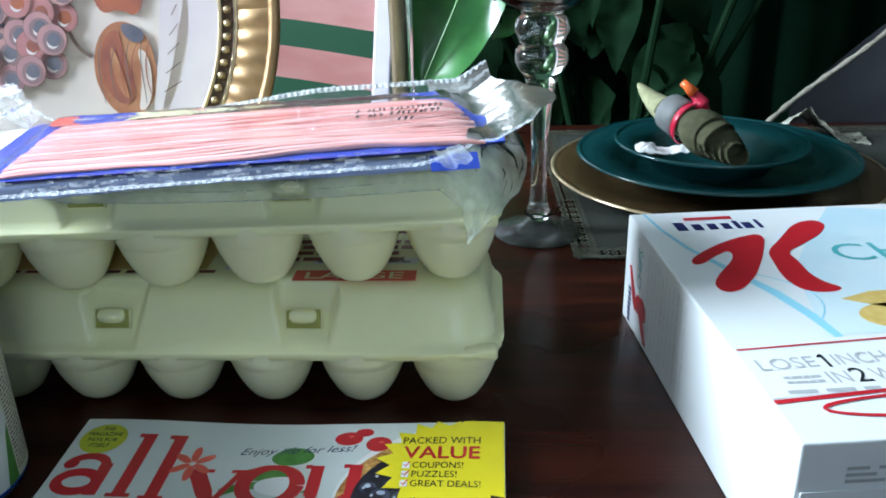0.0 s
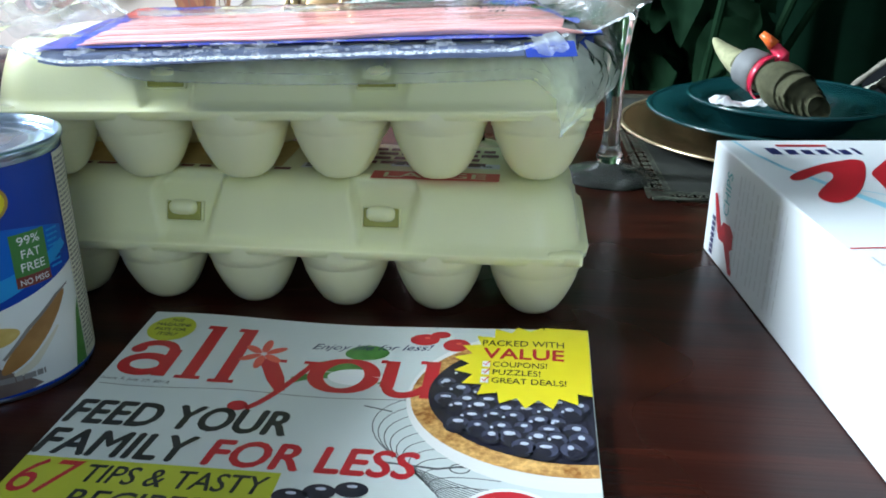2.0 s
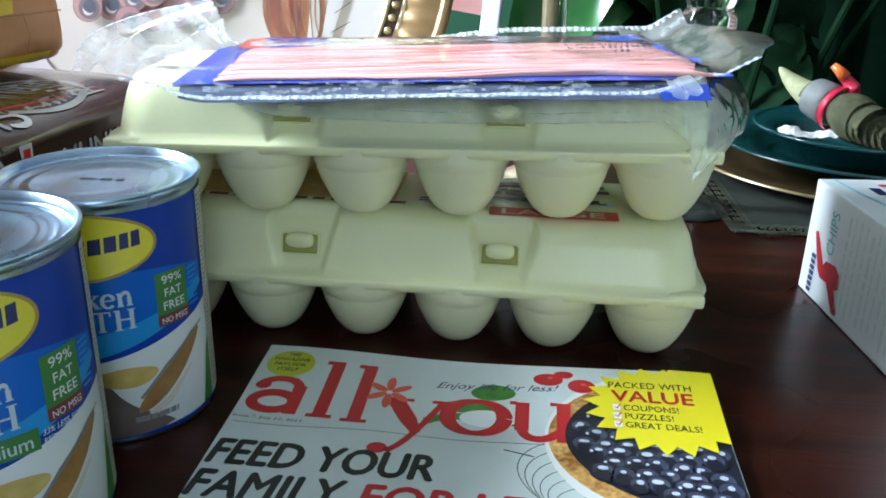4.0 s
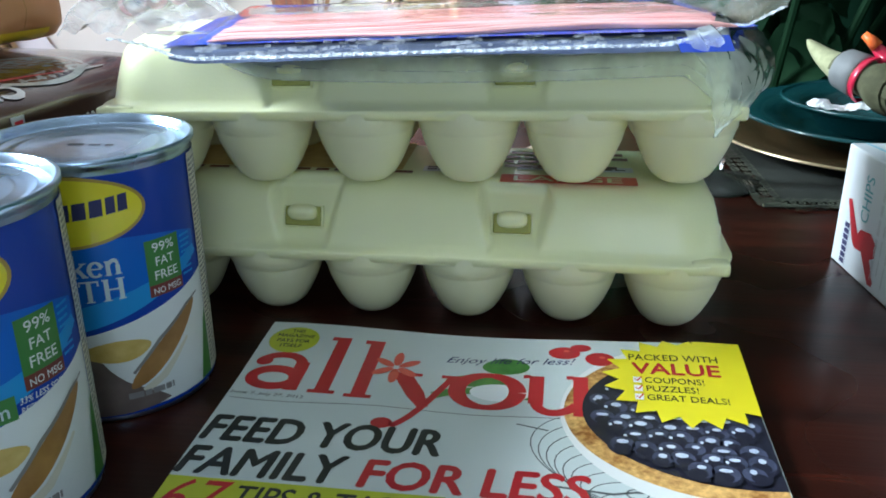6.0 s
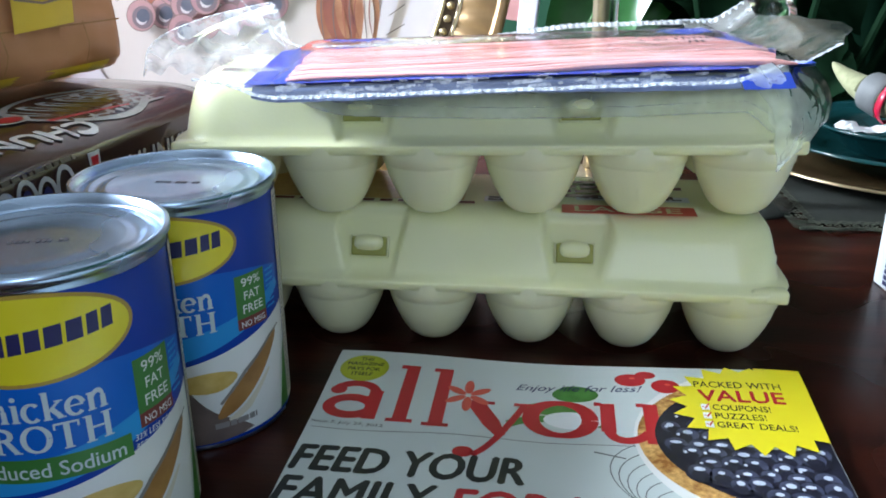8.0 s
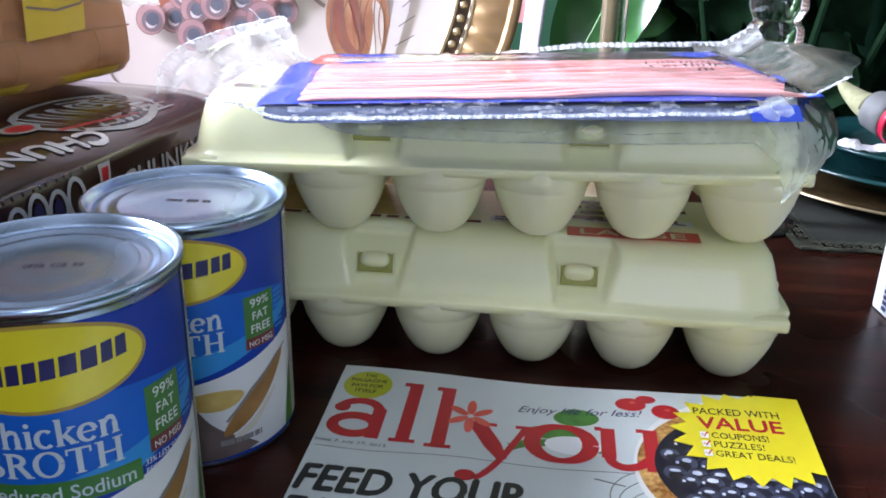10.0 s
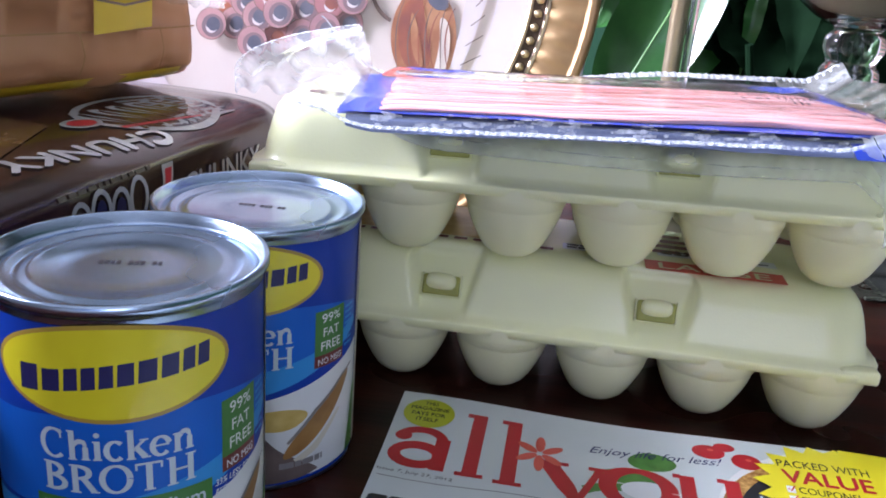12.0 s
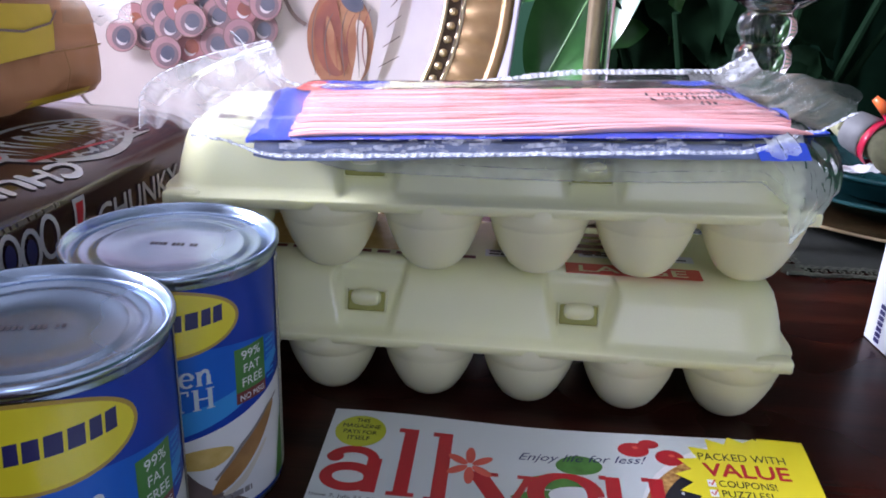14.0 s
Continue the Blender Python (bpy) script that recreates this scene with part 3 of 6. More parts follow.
CUP = [(0.0, 0.0), (0.006, 0.0003), (0.0098, 0.0014), (0.0132, 0.0042), (0.0160, 0.0085), (0.0187, 0.0140), (0.0209, 0.0195), (0.0222, 0.0246), (0.02245, 0.0256), (0.0229, 0.0259), (0.0234, 0.0310), (0.0237, LIP - 0.0012)]


def egg_carton(label, m):
    c = thing("egg_carton", label, "egg carton", m, "stacked egg cartons")
    lid = part("lid", lid_bm(), M["foam"], c, smooth=True)
    part("flange", box_bm(-HX + 0.006, HX - 0.006, -HY + 0.006, HY - 0.006, LIP - 0.0032, LIP - 0.0012, 0.0005, 1), M["foam"], c)
    cup = None
    for i in range(6):
        for j in range(2):
            at = pose((i - 2.5) * 0.0476, (j - 0.5) * 0.063, 0)
            if cup is None:
                cup = part("cup", lathe_bm(CUP, 40, 1.0, 1.0), M["foam_cup"], c, smooth=True)
                cup.matrix_basis = at
            else:
                again(cup, c, at)
    for lx in LATCH:
        f = part("latch", latch_bm(), M["foam"], c)
        f.matrix_basis = pose(lx, -0.0436, LIP + 0.0132, -18, 0, 0)
        # raised plate for the recess; its depth is only painted as shade
        g = part("slot", box_bm(-0.0087, 0.0087, -0.0011, 0.002, -0.0047, 0.0047, 0.0011), M["foam_shade"], f, "latch recess, a plate in foam darkened to olive for shade")
        nub = part("nub", lathe_bm([(0, -0.0070), (0.0020, -0.0067), (0.0034, -0.0052), (0.0039, -0.002), (0.0039, 0.002), (0.0034, 0.0052), (0.0020, 0.0067), (0, 0.0070)], 16), M["foam"], f, smooth=True)
        nub.matrix_basis = pose(0, -0.0010, 0.0019, 0, 90, 0)
    for sx in (1, -1):
        part("end_step", box_bm(sx * 0.1372 - 0.0030, sx * 0.1372 + 0.0030, -0.030, 0.030, LIP + 0.001, LIP + 0.0110, 0.0022, 3), M["foam"], c, smooth=True)
    # pillar and hooked tab at each front corner of the lip
    for sx in (1, -1):
        part("corner_pillar", box_bm(sx * 0.1270 - 0.0050, sx * 0.1270 + 0.0050, -0.0440, -0.0300, LIP + 0.0003, LIP + 0.0115, 0.0040, 4), M["foam"], c, smooth=True)
        part("corner_tab", box_bm(sx * 0.1330 - 0.0085, sx * 0.1330 + 0.0085, -HY + 0.0022, -HY + 0.0110, LIP - 0.0052, LIP + 0.0012, 0.0016, 2), M["foam"], c, smooth=True)
    return c


lower = egg_carton("pale green foam egg carton, closed, standing on the table", pose(-0.0705, 0.4945, 0.0004, 0, -0.1, -0.2))
upper = egg_carton("pale green foam egg carton, closed, stacked on another carton", pose(-0.0715, 0.4935, 0.0674, 0, -1.0, 1.7))
# print on top of the lower lid
top = TOP + 0.0003
part("size_label", polys_bm([rect(0.038, -0.0345, 0.1005, -0.022)], flat, top), M["coral"], lower, "orange-red size label")
part("lettering", text_bm("LARGE", 0.044, -0.0325, 0.05, 0.0075, flat, top + 0.0003, 0.02), M["foam"], lower)
part("print_panel", polys_bm([rect(-0.125, -0.02, -0.01, 0.03)], flat, top), M["chip"], lower, "orange-brown printed panel")
part("print_bars", polys_bm(bars(-0.12, -0.026, 0.0, -0.021, 1, 0.7, 3, 9), flat, top + 0.0002), M["maroon"], lower)
for q in bars(0.02, -0.012, 0.1, 0.02, 4, 0.6, 5, 5):
    part("print_bar", polys_bm([q], flat, top + 0.0002), M["maroon"], lower)
part("white_strip", polys_bm([rect(0.0, -0.0205, 0.034, -0.012), rect(0.045, -0.014, 0.1, -0.006)], flat, top), M["white"], lower)
part("small_print", polys_bm(bars(0.002, -0.02, 0.033, -0.013, 2, 0.55, 9, 5) + bars(0.047, -0.0135, 0.098, -0.007, 2, 0.5, 4, 6), flat, top + 0.0004), M["black"], lower)

# ---- broth cans ----
CAN_R, CAN_H = 0.0366, 0.111


def can_map(u, v, h):
    """u: metres round the label from its middle, v: height."""
    a = -math.pi / 2 + u / CAN_R
    r = CAN_R + 0.35 * h
    return Vector((r * math.cos(a), r * math.sin(a), v))


def serif_polys(words, x0, y0, w, h):
    """Words in upright serif letters, as flat outlines fitted into a box."""
    K, N = 0.17, 0.085
    stem = lambda x, top, sr=0.15: [rect(x - K / 2, 0, x + K / 2, top), rect(x - sr, 0, x + sr, 0.055), rect(x - sr, top - 0.055, x + K / 2, top)]
    bow = lambda a, b, c, d, wd: stroke(curve_pts(a, b, c, d, 12), [N + (wd - N) * math.sin(math.pi * i / 12) for i in range(13)])
    ring = lambda cx, cy, rx, ry, a0, a1: stroke(ellipse(cx, cy, rx, ry, 28, a0, a1), [N + (K - N) * abs(math.cos(radians(a0 + (a1 - a0) * i / 28))) for i in range(29)])
    arch = lambda x: bow((x + 0.05, 0.46), (x + 0.12, 0.70), (x + 0.38, 0.74), (x + 0.38, 0.42), K)
    glyphs = {
        "B": (0.76, stem(0.2, 1) + bow((0.2, 0.96), (0.70, 0.98), (0.70, 0.53), (0.2, 0.54), K) + bow((0.2, 0.53), (0.82, 0.55), (0.82, 0.02), (0.2, 0.04), K)),
        "R": (0.82, stem(0.2, 1) + bow((0.2, 0.96), (0.72, 0.98), (0.72, 0.48), (0.2, 0.5), K) + stroke([(0.42, 0.5), (0.70, 0.03)], K) + [rect(0.6, 0, 0.84, 0.055)]),
        "O": (0.92, ring(0.46, 0.5, 0.36, 0.47, 0, 359.9)),
        "T": (0.80, stem(0.40, 1) + [rect(0.04, 0.92, 0.76, 1.0), rect(0.04, 0.76, 0.10, 0.94), rect(0.70, 0.76, 0.76, 0.94)]),
        "H": (0.98, stem(0.22, 1) + stem(0.74, 1) + [rect(0.22, 0.47, 0.74, 0.55), rect(0.74, 0.945, 0.90, 1.0)]),
        "C": (0.84, ring(0.46, 0.5, 0.36, 0.47, 48, 312) + [rect(0.66, 0.70, 0.72, 0.99)]),
        "h": (0.72, stem(0.18, 1, 0.13) + arch(0.18) + [rect(0.56 - K / 2, 0, 0.56 + K / 2, 0.44), rect(0.43, 0, 0.69, 0.055)]),
        "n": (0.72, stem(0.18, 0.66, 0.13) + arch(0.18) + [rect(0.56 - K / 2, 0, 0.56 + K / 2, 0.44), rect(0.43, 0, 0.69, 0.055)]),
        "i": (0.36, stem(0.18, 0.66, 0.13) + [ellipse(0.18, 0.86, 0.09, 0.09, 12)]),
        "c": (0.58, ring(0.32, 0.33, 0.24, 0.31, 45, 315)),
        "e": (0.62, ring(0.32, 0.33, 0.24, 0.31, 10, 318) + [rect(0.12, 0.33, 0.56, 0.39)]),
        "k": (0.70, stem(0.18, 1, 0.13) + stroke([(0.22, 0.28), (0.58, 0.64)], N) + stroke([(0.34, 0.36), (0.58, 0.03)], K) + [rect(0.46, 0, 0.72, 0.055), rect(0.42, 0.61, 0.68, 0.66)]),
    }
    total = sum(glyphs[g][0] for g in words)
    out, x = [], 0.0
    for g in words:
        for poly in glyphs[g][1]:
            out.append([(x0 + (x + u) / total * w, y0 + v * h) for u, v in poly])
        x += glyphs[g][0]
    return out


def broth_can(label, m, reduced):
    c = thing("broth_can", label, "tin can", m, "broth cans")
    body = [(0.0, 0.003), (0.030, 0.003), (0.0338, 0.001), (0.0355, 0.0), (0.0364, 0.0005), (0.0366, 0.0016), (0.0364, 0.0030), (0.0366, 0.005),
            (0.0366, 0.106), (0.0372, 0.1072), (0.0382, 0.1085), (0.0382, 0.1105), (0.0376, CAN_H), (0.0366, 0.1106), (0.0361, 0.1075), (0.0352, 0.1066), (0.0335, 0.1067),
            (0.0322, 0.1076), (0.0308, 0.1076), (0.0296, 0.1066), (0.0272, 0.1066), (0.026, 0.1073), (0.0248, 0.1073), (0.0236, 0.1064), (0.012, 0.1064), (0.0, 0.1064)]
    part("shell", lathe_bm(body, 96), M["steel"], c, smooth=True)
    up = part("paper_label", grid_bm(120, 4, lambda a, b: can_map((a - 0.5) * 2 * math.pi * CAN_R, 0.0026 + b * 0.1019, 0.0002)), M["label_blue"], c, "royal blue paper label", True)
    L = lambda polys, h, key, name, long=0.004: part(name, polys_bm(polys, can_map, h, long), M[key], c)
    # light blue middle band with a rising sweep
    band = [(-0.055, 0.079)] + [(-0.055 + 0.11 * i / 20, 0.081 - 0.006 * math.cos(i / 20 * 3.0) - 0.014 * (i / 20) ** 3) for i in range(21)]
    low = [(0.055 - 0.11 * i / 20, 0.046 + 0.016 * (1 - i / 20) ** 2) for i in range(21)]
    L([band[1:] + low], 0.0004, "label_light", "light_band")
    L(stroke([(-0.05 + 0.105 * i / 24, 0.041 + 0.024 * (i / 24) ** 2.2) for i in range(25)], [0.004 + 0.006 * math.sin(math.pi * i / 24) for i in range(25)]), 0.0006, "label_cyan", "sweep")
    # bowl and spoon
    rim = [(-0.058 + 0.116 * i / 24, 0.033 + 0.022 * (i / 24) ** 2) for i in range(25)]
    L([rim + [(0.058, 0.0042), (-0.058, 0.0042)]], 0.0005, "white", "bowl_print")
    L([rounded([(-0.058, 0.0030), (0.036, 0.0030), (0.030, 0.0095), (0.016, 0.0190), (0.008, 0.0330), (-0.016, 0.0390), (-0.058, 0.0320)])], 0.0006, "shade_brown", "photo_shade")
    L([rounded([(0.000, 0.0325), (0.016, 0.0375), (0.031, 0.0340), (0.024, 0.0270), (0.012, 0.0270)])], 0.0008, "chip", "broth_print")
    L([rounded([(0.018, 0.0125), (0.029, 0.0170), (0.042, 0.0300), (0.052, 0.0450), (0.046, 0.0430), (0.033, 0.0330), (0.022, 0.0215)])], 0.0010, "brown", "spoon_print")
    L(stroke([(0.021, 0.0210), (0.032, 0.0330), (0.0455, 0.0432), (0.0525, 0.0460)], [0.0012, 0.0016, 0.0013, 0.0008]), 0.0012, "greybowl", "spoon_print")
    L(stroke([(0.024, 0.0120), (0.032, 0.0165), (0.044, 0.0290)], [0.0030, 0.0034, 0.0012]), 0.0011, "cream", "spoon_print")
    L(bars(0.018, 0.0095, 0.036, 0.0125, 1, 0.9, 8, 4), 0.0012, "greybowl", "small_print")
    # oval maker's mark, kept plain
    L([ellipse(0.0028, 0.0908, 0.0310, 0.0146, 48)], 0.0006, "gold_line", "oval_border")
    L([ellipse(0.0028, 0.0908, 0.0297, 0.0133, 48)], 0.0008, "yellow", "oval_badge")
    xs, mark = -0.0205, []
    for k, w in enumerate((0.0060, 0.0054, 0.0040, 0.0040, 0.0040, 0.0046, 0.0052, 0.0050, 0.0038, 0.0038)):
        hgt = 0.0078 if k == 0 else 0.0066
        zc = 0.0868 + 0.0038 * (xs / 0.03)
        mark.append([(xs, zc), (xs + w * 0.86, zc + 0.0005), (xs + w * 0.92, zc + hgt + 0.0005), (xs + 0.0004, zc + hgt)])
        xs += w * 1.06
    for q in mark:
        L([q], 0.0010, "navy", "mark_bar")
    letters = []
    T = lambda s, x, z, w, h, key, name="lettering", bold=0.01, sh=0.0: part(name, text_bm(s, x, z, w, h, can_map, 0.0011, bold, sh), M[key], c)
    for word, x, z, w, h in (("Chicken", -0.0160, 0.0650, 0.0385, 0.0092), ("BROTH", -0.0160, 0.0545, 0.0395, 0.0090)):
        for n, poly in enumerate(serif_polys(word, x, z, w, h)):
            letters.append((poly, n))
    bm = bmesh.new()
    for poly, n in letters:
        vs = [bm.verts.new(can_map(u, v, 0.0011 + 0.00002 * (n % 40))) for u, v in poly]
        bm.faces.new(vs)
    part("lettering", bm, M["pale_letter"], c)
    # white back panel of the label with its small print
    L([rect(0.0575, 0.0046, 0.0880, 0.1040)], 0.0014, "cream", "back_panel")
    L([[(0.0500, 0.0046), (0.0574, 0.0046), (0.0574, 0.0360), (0.0550, 0.0300)]], 0.0013, "leafprint", "leaf_print")
    L(bars(0.0582, 0.008, 0.0870, 0.102, 44, 0.5, 31, 9), 0.0016, "greybowl", "small_print")
    if reduced:
        L([rect(-0.0185, 0.0440, 0.0275, 0.0522)], 0.0008, "green", "green_strip")
        T("Reduced Sodium", -0.0162, 0.0455, 0.0415, 0.005, "pale_letter")
    # fat-free badge
    L([rect(0.031, 0.0565, 0.0455, 0.0755)], 0.0008, "green", "green_badge")
    L([rect(0.031, 0.0515, 0.0455, 0.0565)], 0.0008, "maroon", "maroon_badge")
    T("99%", 0.0338, 0.0702, 0.0092, 0.0038, "white")
    T("FAT", 0.0346, 0.0644, 0.0078, 0.0036, "white")
    T("FREE", 0.0337, 0.0585, 0.0098, 0.0037, "white")
    T("NO MSG", 0.0325, 0.0525, 0.0118, 0.0026, "white")
    if reduced:
        T("33% LESS SODIUM THAN", 0.0285, 0.0482, 0.027, 0.0021, "white", sh=0.2)
        T("REGULAR CHICKEN BROTH", 0.0285, 0.0450, 0.027, 0.0021, "white", sh=0.2)
    L(bars(0.0465, 0.055, 0.0525, 0.074, 8, 0.4, 11, 2), 0.0008, "label_cyan", "small_print")
    # stamped code on the lid
    st = []
    for k in range(11):
        if k not in (4, 8):
            st.append(rect(-0.0085 + k * 0.0016, 0.001, -0.0085 + k * 0.0016 + 0.0011, 0.0034))
    part("stamped_code", polys_bm(st, flat, 0.10655), M["ink"], c)
    return c


front_can = broth_can("blue labelled tin can of broth beside the magazine", pose(-0.198, 0.305, 0, 0, 0, 15.5) @ Matrix.Diagonal((1.055, 1.055, 0.976, 1)), True)
back_can = broth_can("blue labelled tin can of broth behind another can", pose(-0.1867, 0.3832, 0, 0, 0, 2.5) @ Matrix.Diagonal((1.032, 1.032, 0.942, 1)), False)


# ---- magazine ----
mag = thing("magazine", "glossy food magazine lying flat, pale cover with red title and pie", "magazine", pose(-0.134, 0.4275, 0, 0, 0, -0.7))
MW, MH = 0.208, 0.27


def mag_map(u, v, h):
    edge = smooth01((v + 0.06) / 0.06)
    wave = 0.0016 * edge * (0.6 + 0.6 * math.sin(u * 42 + 0.8)) + 0.002 * smooth01((u - 0.15) / 0.06) * edge
    return Vector((u, v, 0.0046 + wave + 0.16 * h))


for k in range(4):
    inset = 0.0006 * k
    part("page", grid_bm(16, 16, lambda a, b: mag_map(inset + a * (MW - 0.0012 - inset), -MH + b * (MH - 0.0008), -0.026 + 0.0062 * k)), M["page"], mag)
part("cover", grid_bm(40, 50, lambda a, b: mag_map(a * MW, -MH + b * MH, 0.0)), M["paper"], mag, "pale grey-blue glossy cover", True)
P = lambda polys, lift, key, name, long=0.009: part(name, polys_bm(polys, mag_map, lift, long), M[key], mag)
T = lambda s, x, y, w, h, key, lift=0.0009, bold=0.0, sh=0.0, turn=0.0, name="lettering": part(name, text_bm(s, x, y, w, h, mag_map, lift, bold, sh, turn), M[key], mag)
clip = lambda poly: [(min(u, 0.2076), min(v, -0.0005)) for u, v in poly]
# thin rule and wire rack
P(stroke([(0.002 + 0.145 * i / 12, -0.0632 - 0.001 * math.sin(i)) for i in range(13)], 0.0004), 0.0002, "wire", "rule")
rack = []
for k in range(11):
    rack += stroke(curve_pts((0.146 + 0.003 * k, -0.056 - 0.0060 * k), (0.108 + 0.0022 * k, -0.064 - 0.0046 * k), (0.112 + 0.004 * k, -0.104 - 0.0026 * k), (0.176 + 0.0028 * k, -0.1185 - 0.0022 * k), 18), 0.00045)
rack += stroke([(0.128, -0.1035), (0.150, -0.1055), (0.165, -0.1015)], 0.0011) + stroke([(0.116, -0.0680), (0.128, -0.0710)], 0.0008)
ring = ellipse(0.158, -0.1045, 0.0036, 0.0026, 16)
rack += stroke(ring + ring[:1], 0.0006)
P(rack, 0.0002, "wire", "wire_rack_print")
# pie
P([clip(ellipse(0.196, -0.0570, 0.0640, 0.0565, 60))], 0.0004, "dish", "dish_print")
P([clip(ellipse(0.1957, -0.0560, 0.0622, 0.0495, 60))], 0.0009, "crust", "crust_print")
P([clip(ellipse(0.1965, -0.0545, 0.0560, 0.0432, 60))], 0.0014, "berry", "filling_print")
rnd = random.Random(4)
dark, sheen = [], []
for r in range(12):
    for c in range(8):
        u, v = 0.1445 + c * 0.0089 + (r % 2) * 0.0045 + rnd.uniform(-0.0012, 0.0012), -0.0290 - r * 0.0062 + rnd.uniform(-0.0012, 0.0012)
        if ((u - 0.1975) / 0.0535) ** 2 + ((v + 0.0545) / 0.0405) ** 2 < 1 and u < 0.2025:
            q = rnd.uniform(0.86, 1.16)
            lift = 0.0022 + 0.0003 * r
            g = rnd.uniform(-0.0010, 0.0010)
            P([ellipse(u, v, 0.0052 * q, 0.0056 * q, 20)], lift, "berry", "berry_print", 0.004)
            P([ellipse(u + g, v + 0.0008, 0.0042 * q, 0.0042 * q, 18)], lift + 0.00010, "berry_mid", "berry_bloom_print", 0.004)
            P([ellipse(u - g, v - 0.0012 * q, 0.0030 * q, 0.0026 * q, 14)], lift + 0.00016, "berry", "berry_print", 0.004)
            glint = [ellipse(u + 1.4 * g, v + 0.0022 * q, rnd.uniform(0.0012, 0.0026), rnd.uniform(0.0009, 0.0015), 10)]
            if rnd.random() < 0.5:
                glint.append(ellipse(u - 0.0026 * q, v + 0.0006, 0.0007, 0.0009, 8))
            P(glint, lift + 0.00024, "berry_hi", "berry_sheen_print", 0.004)
# yellow starburst
burst = []
for k in range(40):
    a = radians(9 * k + 4)
    r = 1.0 if k % 2 else 0.8
    burst.append((min(0.1835 + 0.035 * r * math.cos(a), 0.2076), min(-0.031 + 0.0335 * r * math.sin(a), -0.0006)))
burst = [p for k, p in enumerate(burst) if k == 0 or (abs(p[0] - burst[k - 1][0]) + abs(p[1] - burst[k - 1][1])) > 1e-5]
P([burst], 0.0070, "yellow", "starburst")
P([[(0.188, -0.0006), (0.2076, -0.0006), (0.2076, -0.05), (0.188, -0.03)]], 0.0072, "yellow", "starburst")
T("PACKED WITH", 0.1603, -0.0180, 0.0362, 0.0048, "black", 0.0082)
T("VALUE", 0.1610, -0.0283, 0.0355, 0.0082, "red", 0.0082, 0.025)
T("COUPONS!", 0.1658, -0.0348, 0.0232, 0.0040, "black", 0.0082)
T("PUZZLES!", 0.1660, -0.0408, 0.0202, 0.0040, "black", 0.0082)
T("GREAT DEALS!", 0.1658, -0.0470, 0.0312, 0.0040, "black", 0.0082)
P([rect(0.1612, v, 0.1645, v + 0.0042) for v in (-0.0350, -0.0411, -0.0472)], 0.0082, "white", "check_box")
for v in (-0.0350, -0.0411, -0.0472):
    P(stroke([(0.1618, v + 0.0024), (0.1627, v + 0.001), (0.1646, v + 0.0044)], 0.0007), 0.0090, "coral", "tick")
# leaf and fruit behind the title
P([rounded([(0.098, -0.027), (0.104, -0.0195), (0.114, -0.0190), (0.1205, -0.0250), (0.116, -0.0315), (0.104, -0.0330)]), rounded([(0.084, -0.0385), (0.097, -0.0330), (0.113, -0.0350), (0.118, -0.0400), (0.104, -0.0440), (0.088, -0.0430)])] + stroke(curve_pts((0.082, -0.052), (0.09, -0.046), (0.104, -0.044), (0.125, -0.05), 10), 0.005), 0.0004, "leafprint", "leaf_print")
P([ellipse(0.108, -0.047, 0.012, 0.0065, 20)], 0.0005, "white", "light_print")
P([ellipse(0.1335, -0.0122, 0.0068, 0.0052, 18), ellipse(0.1405, -0.0075, 0.0045, 0.0032, 16), ellipse(0.1485, -0.0165, 0.0062, 0.0055, 18)], 0.0006, "red", "cherry_print")
P([ellipse(0.1345, -0.0105, 0.0014, 0.001, 8), ellipse(0.1495, -0.015, 0.0014, 0.001, 8)], 0.0008, "coral", "cherry_print")
# title, kept as plain red shapes
title = []
title += stroke(ellipse(0.0145, -0.0468, 0.0092, 0.0066, 28) + [(0.0237, -0.0468)], 0.0052)
title += [rect(0.0208, -0.0555, 0.0268, -0.034)] + stroke(curve_pts((0.006, -0.0335), (0.010, -0.027), (0.0225, -0.0275), (0.0238, -0.036), 10), 0.0045)
title += [ellipse(0.0068, -0.0345, 0.0036, 0.0034, 16)]
title += [rect(0.0338, -0.0560, 0.0398, -0.0115), rect(0.0312, -0.0145, 0.034, -0.0115), rect(0.0312, -0.0562, 0.0424, -0.0538)]
title += [rect(0.0490, -0.0572, 0.0550, -0.0120), rect(0.0464, -0.0150, 0.0492, -0.0120), rect(0.0464, -0.0575, 0.0576, -0.0551)]
P(title, 0.0007, "red", "title_shape")
title2 = stroke([(0.0672, -0.0375), (0.0748, -0.0520), (0.0795, -0.0615)], [0.0075, 0.0075, 0.004]) + [rect(0.0635, -0.0385, 0.0755, -0.0362), rect(0.0835, -0.0385, 0.093, -0.0362)]
title2 += stroke(curve_pts((0.0882, -0.0375), (0.0820, -0.0530), (0.0765, -0.0700), (0.0690, -0.0755), 12), 0.003) + [ellipse(0.0655, -0.0738, 0.0042, 0.0036, 16)]
P(title2, 0.00085, "red", "title_shape")
ring = ellipse(0.1030, -0.0462, 0.0122, 0.0122, 30)
P(stroke(ring + ring[:1], [0.0032 + 0.0038 * abs(math.cos(radians(12 * i))) for i in range(31)]), 0.0010, "red", "title_shape")
title3 = [rect(0.1195, -0.0535, 0.1255, -0.0325), rect(0.117, -0.0345, 0.12, -0.0318), rect(0.1372, -0.0595, 0.1432, -0.0315), rect(0.1345, -0.0338, 0.1375, -0.0312), rect(0.1372, -0.0602, 0.1458, -0.0578)]
title3 += stroke(curve_pts((0.1225, -0.0525), (0.1235, -0.0612), (0.1335, -0.0612), (0.1385, -0.0525), 12), 0.0045)
P(title3, 0.00115, "red", "title_shape")
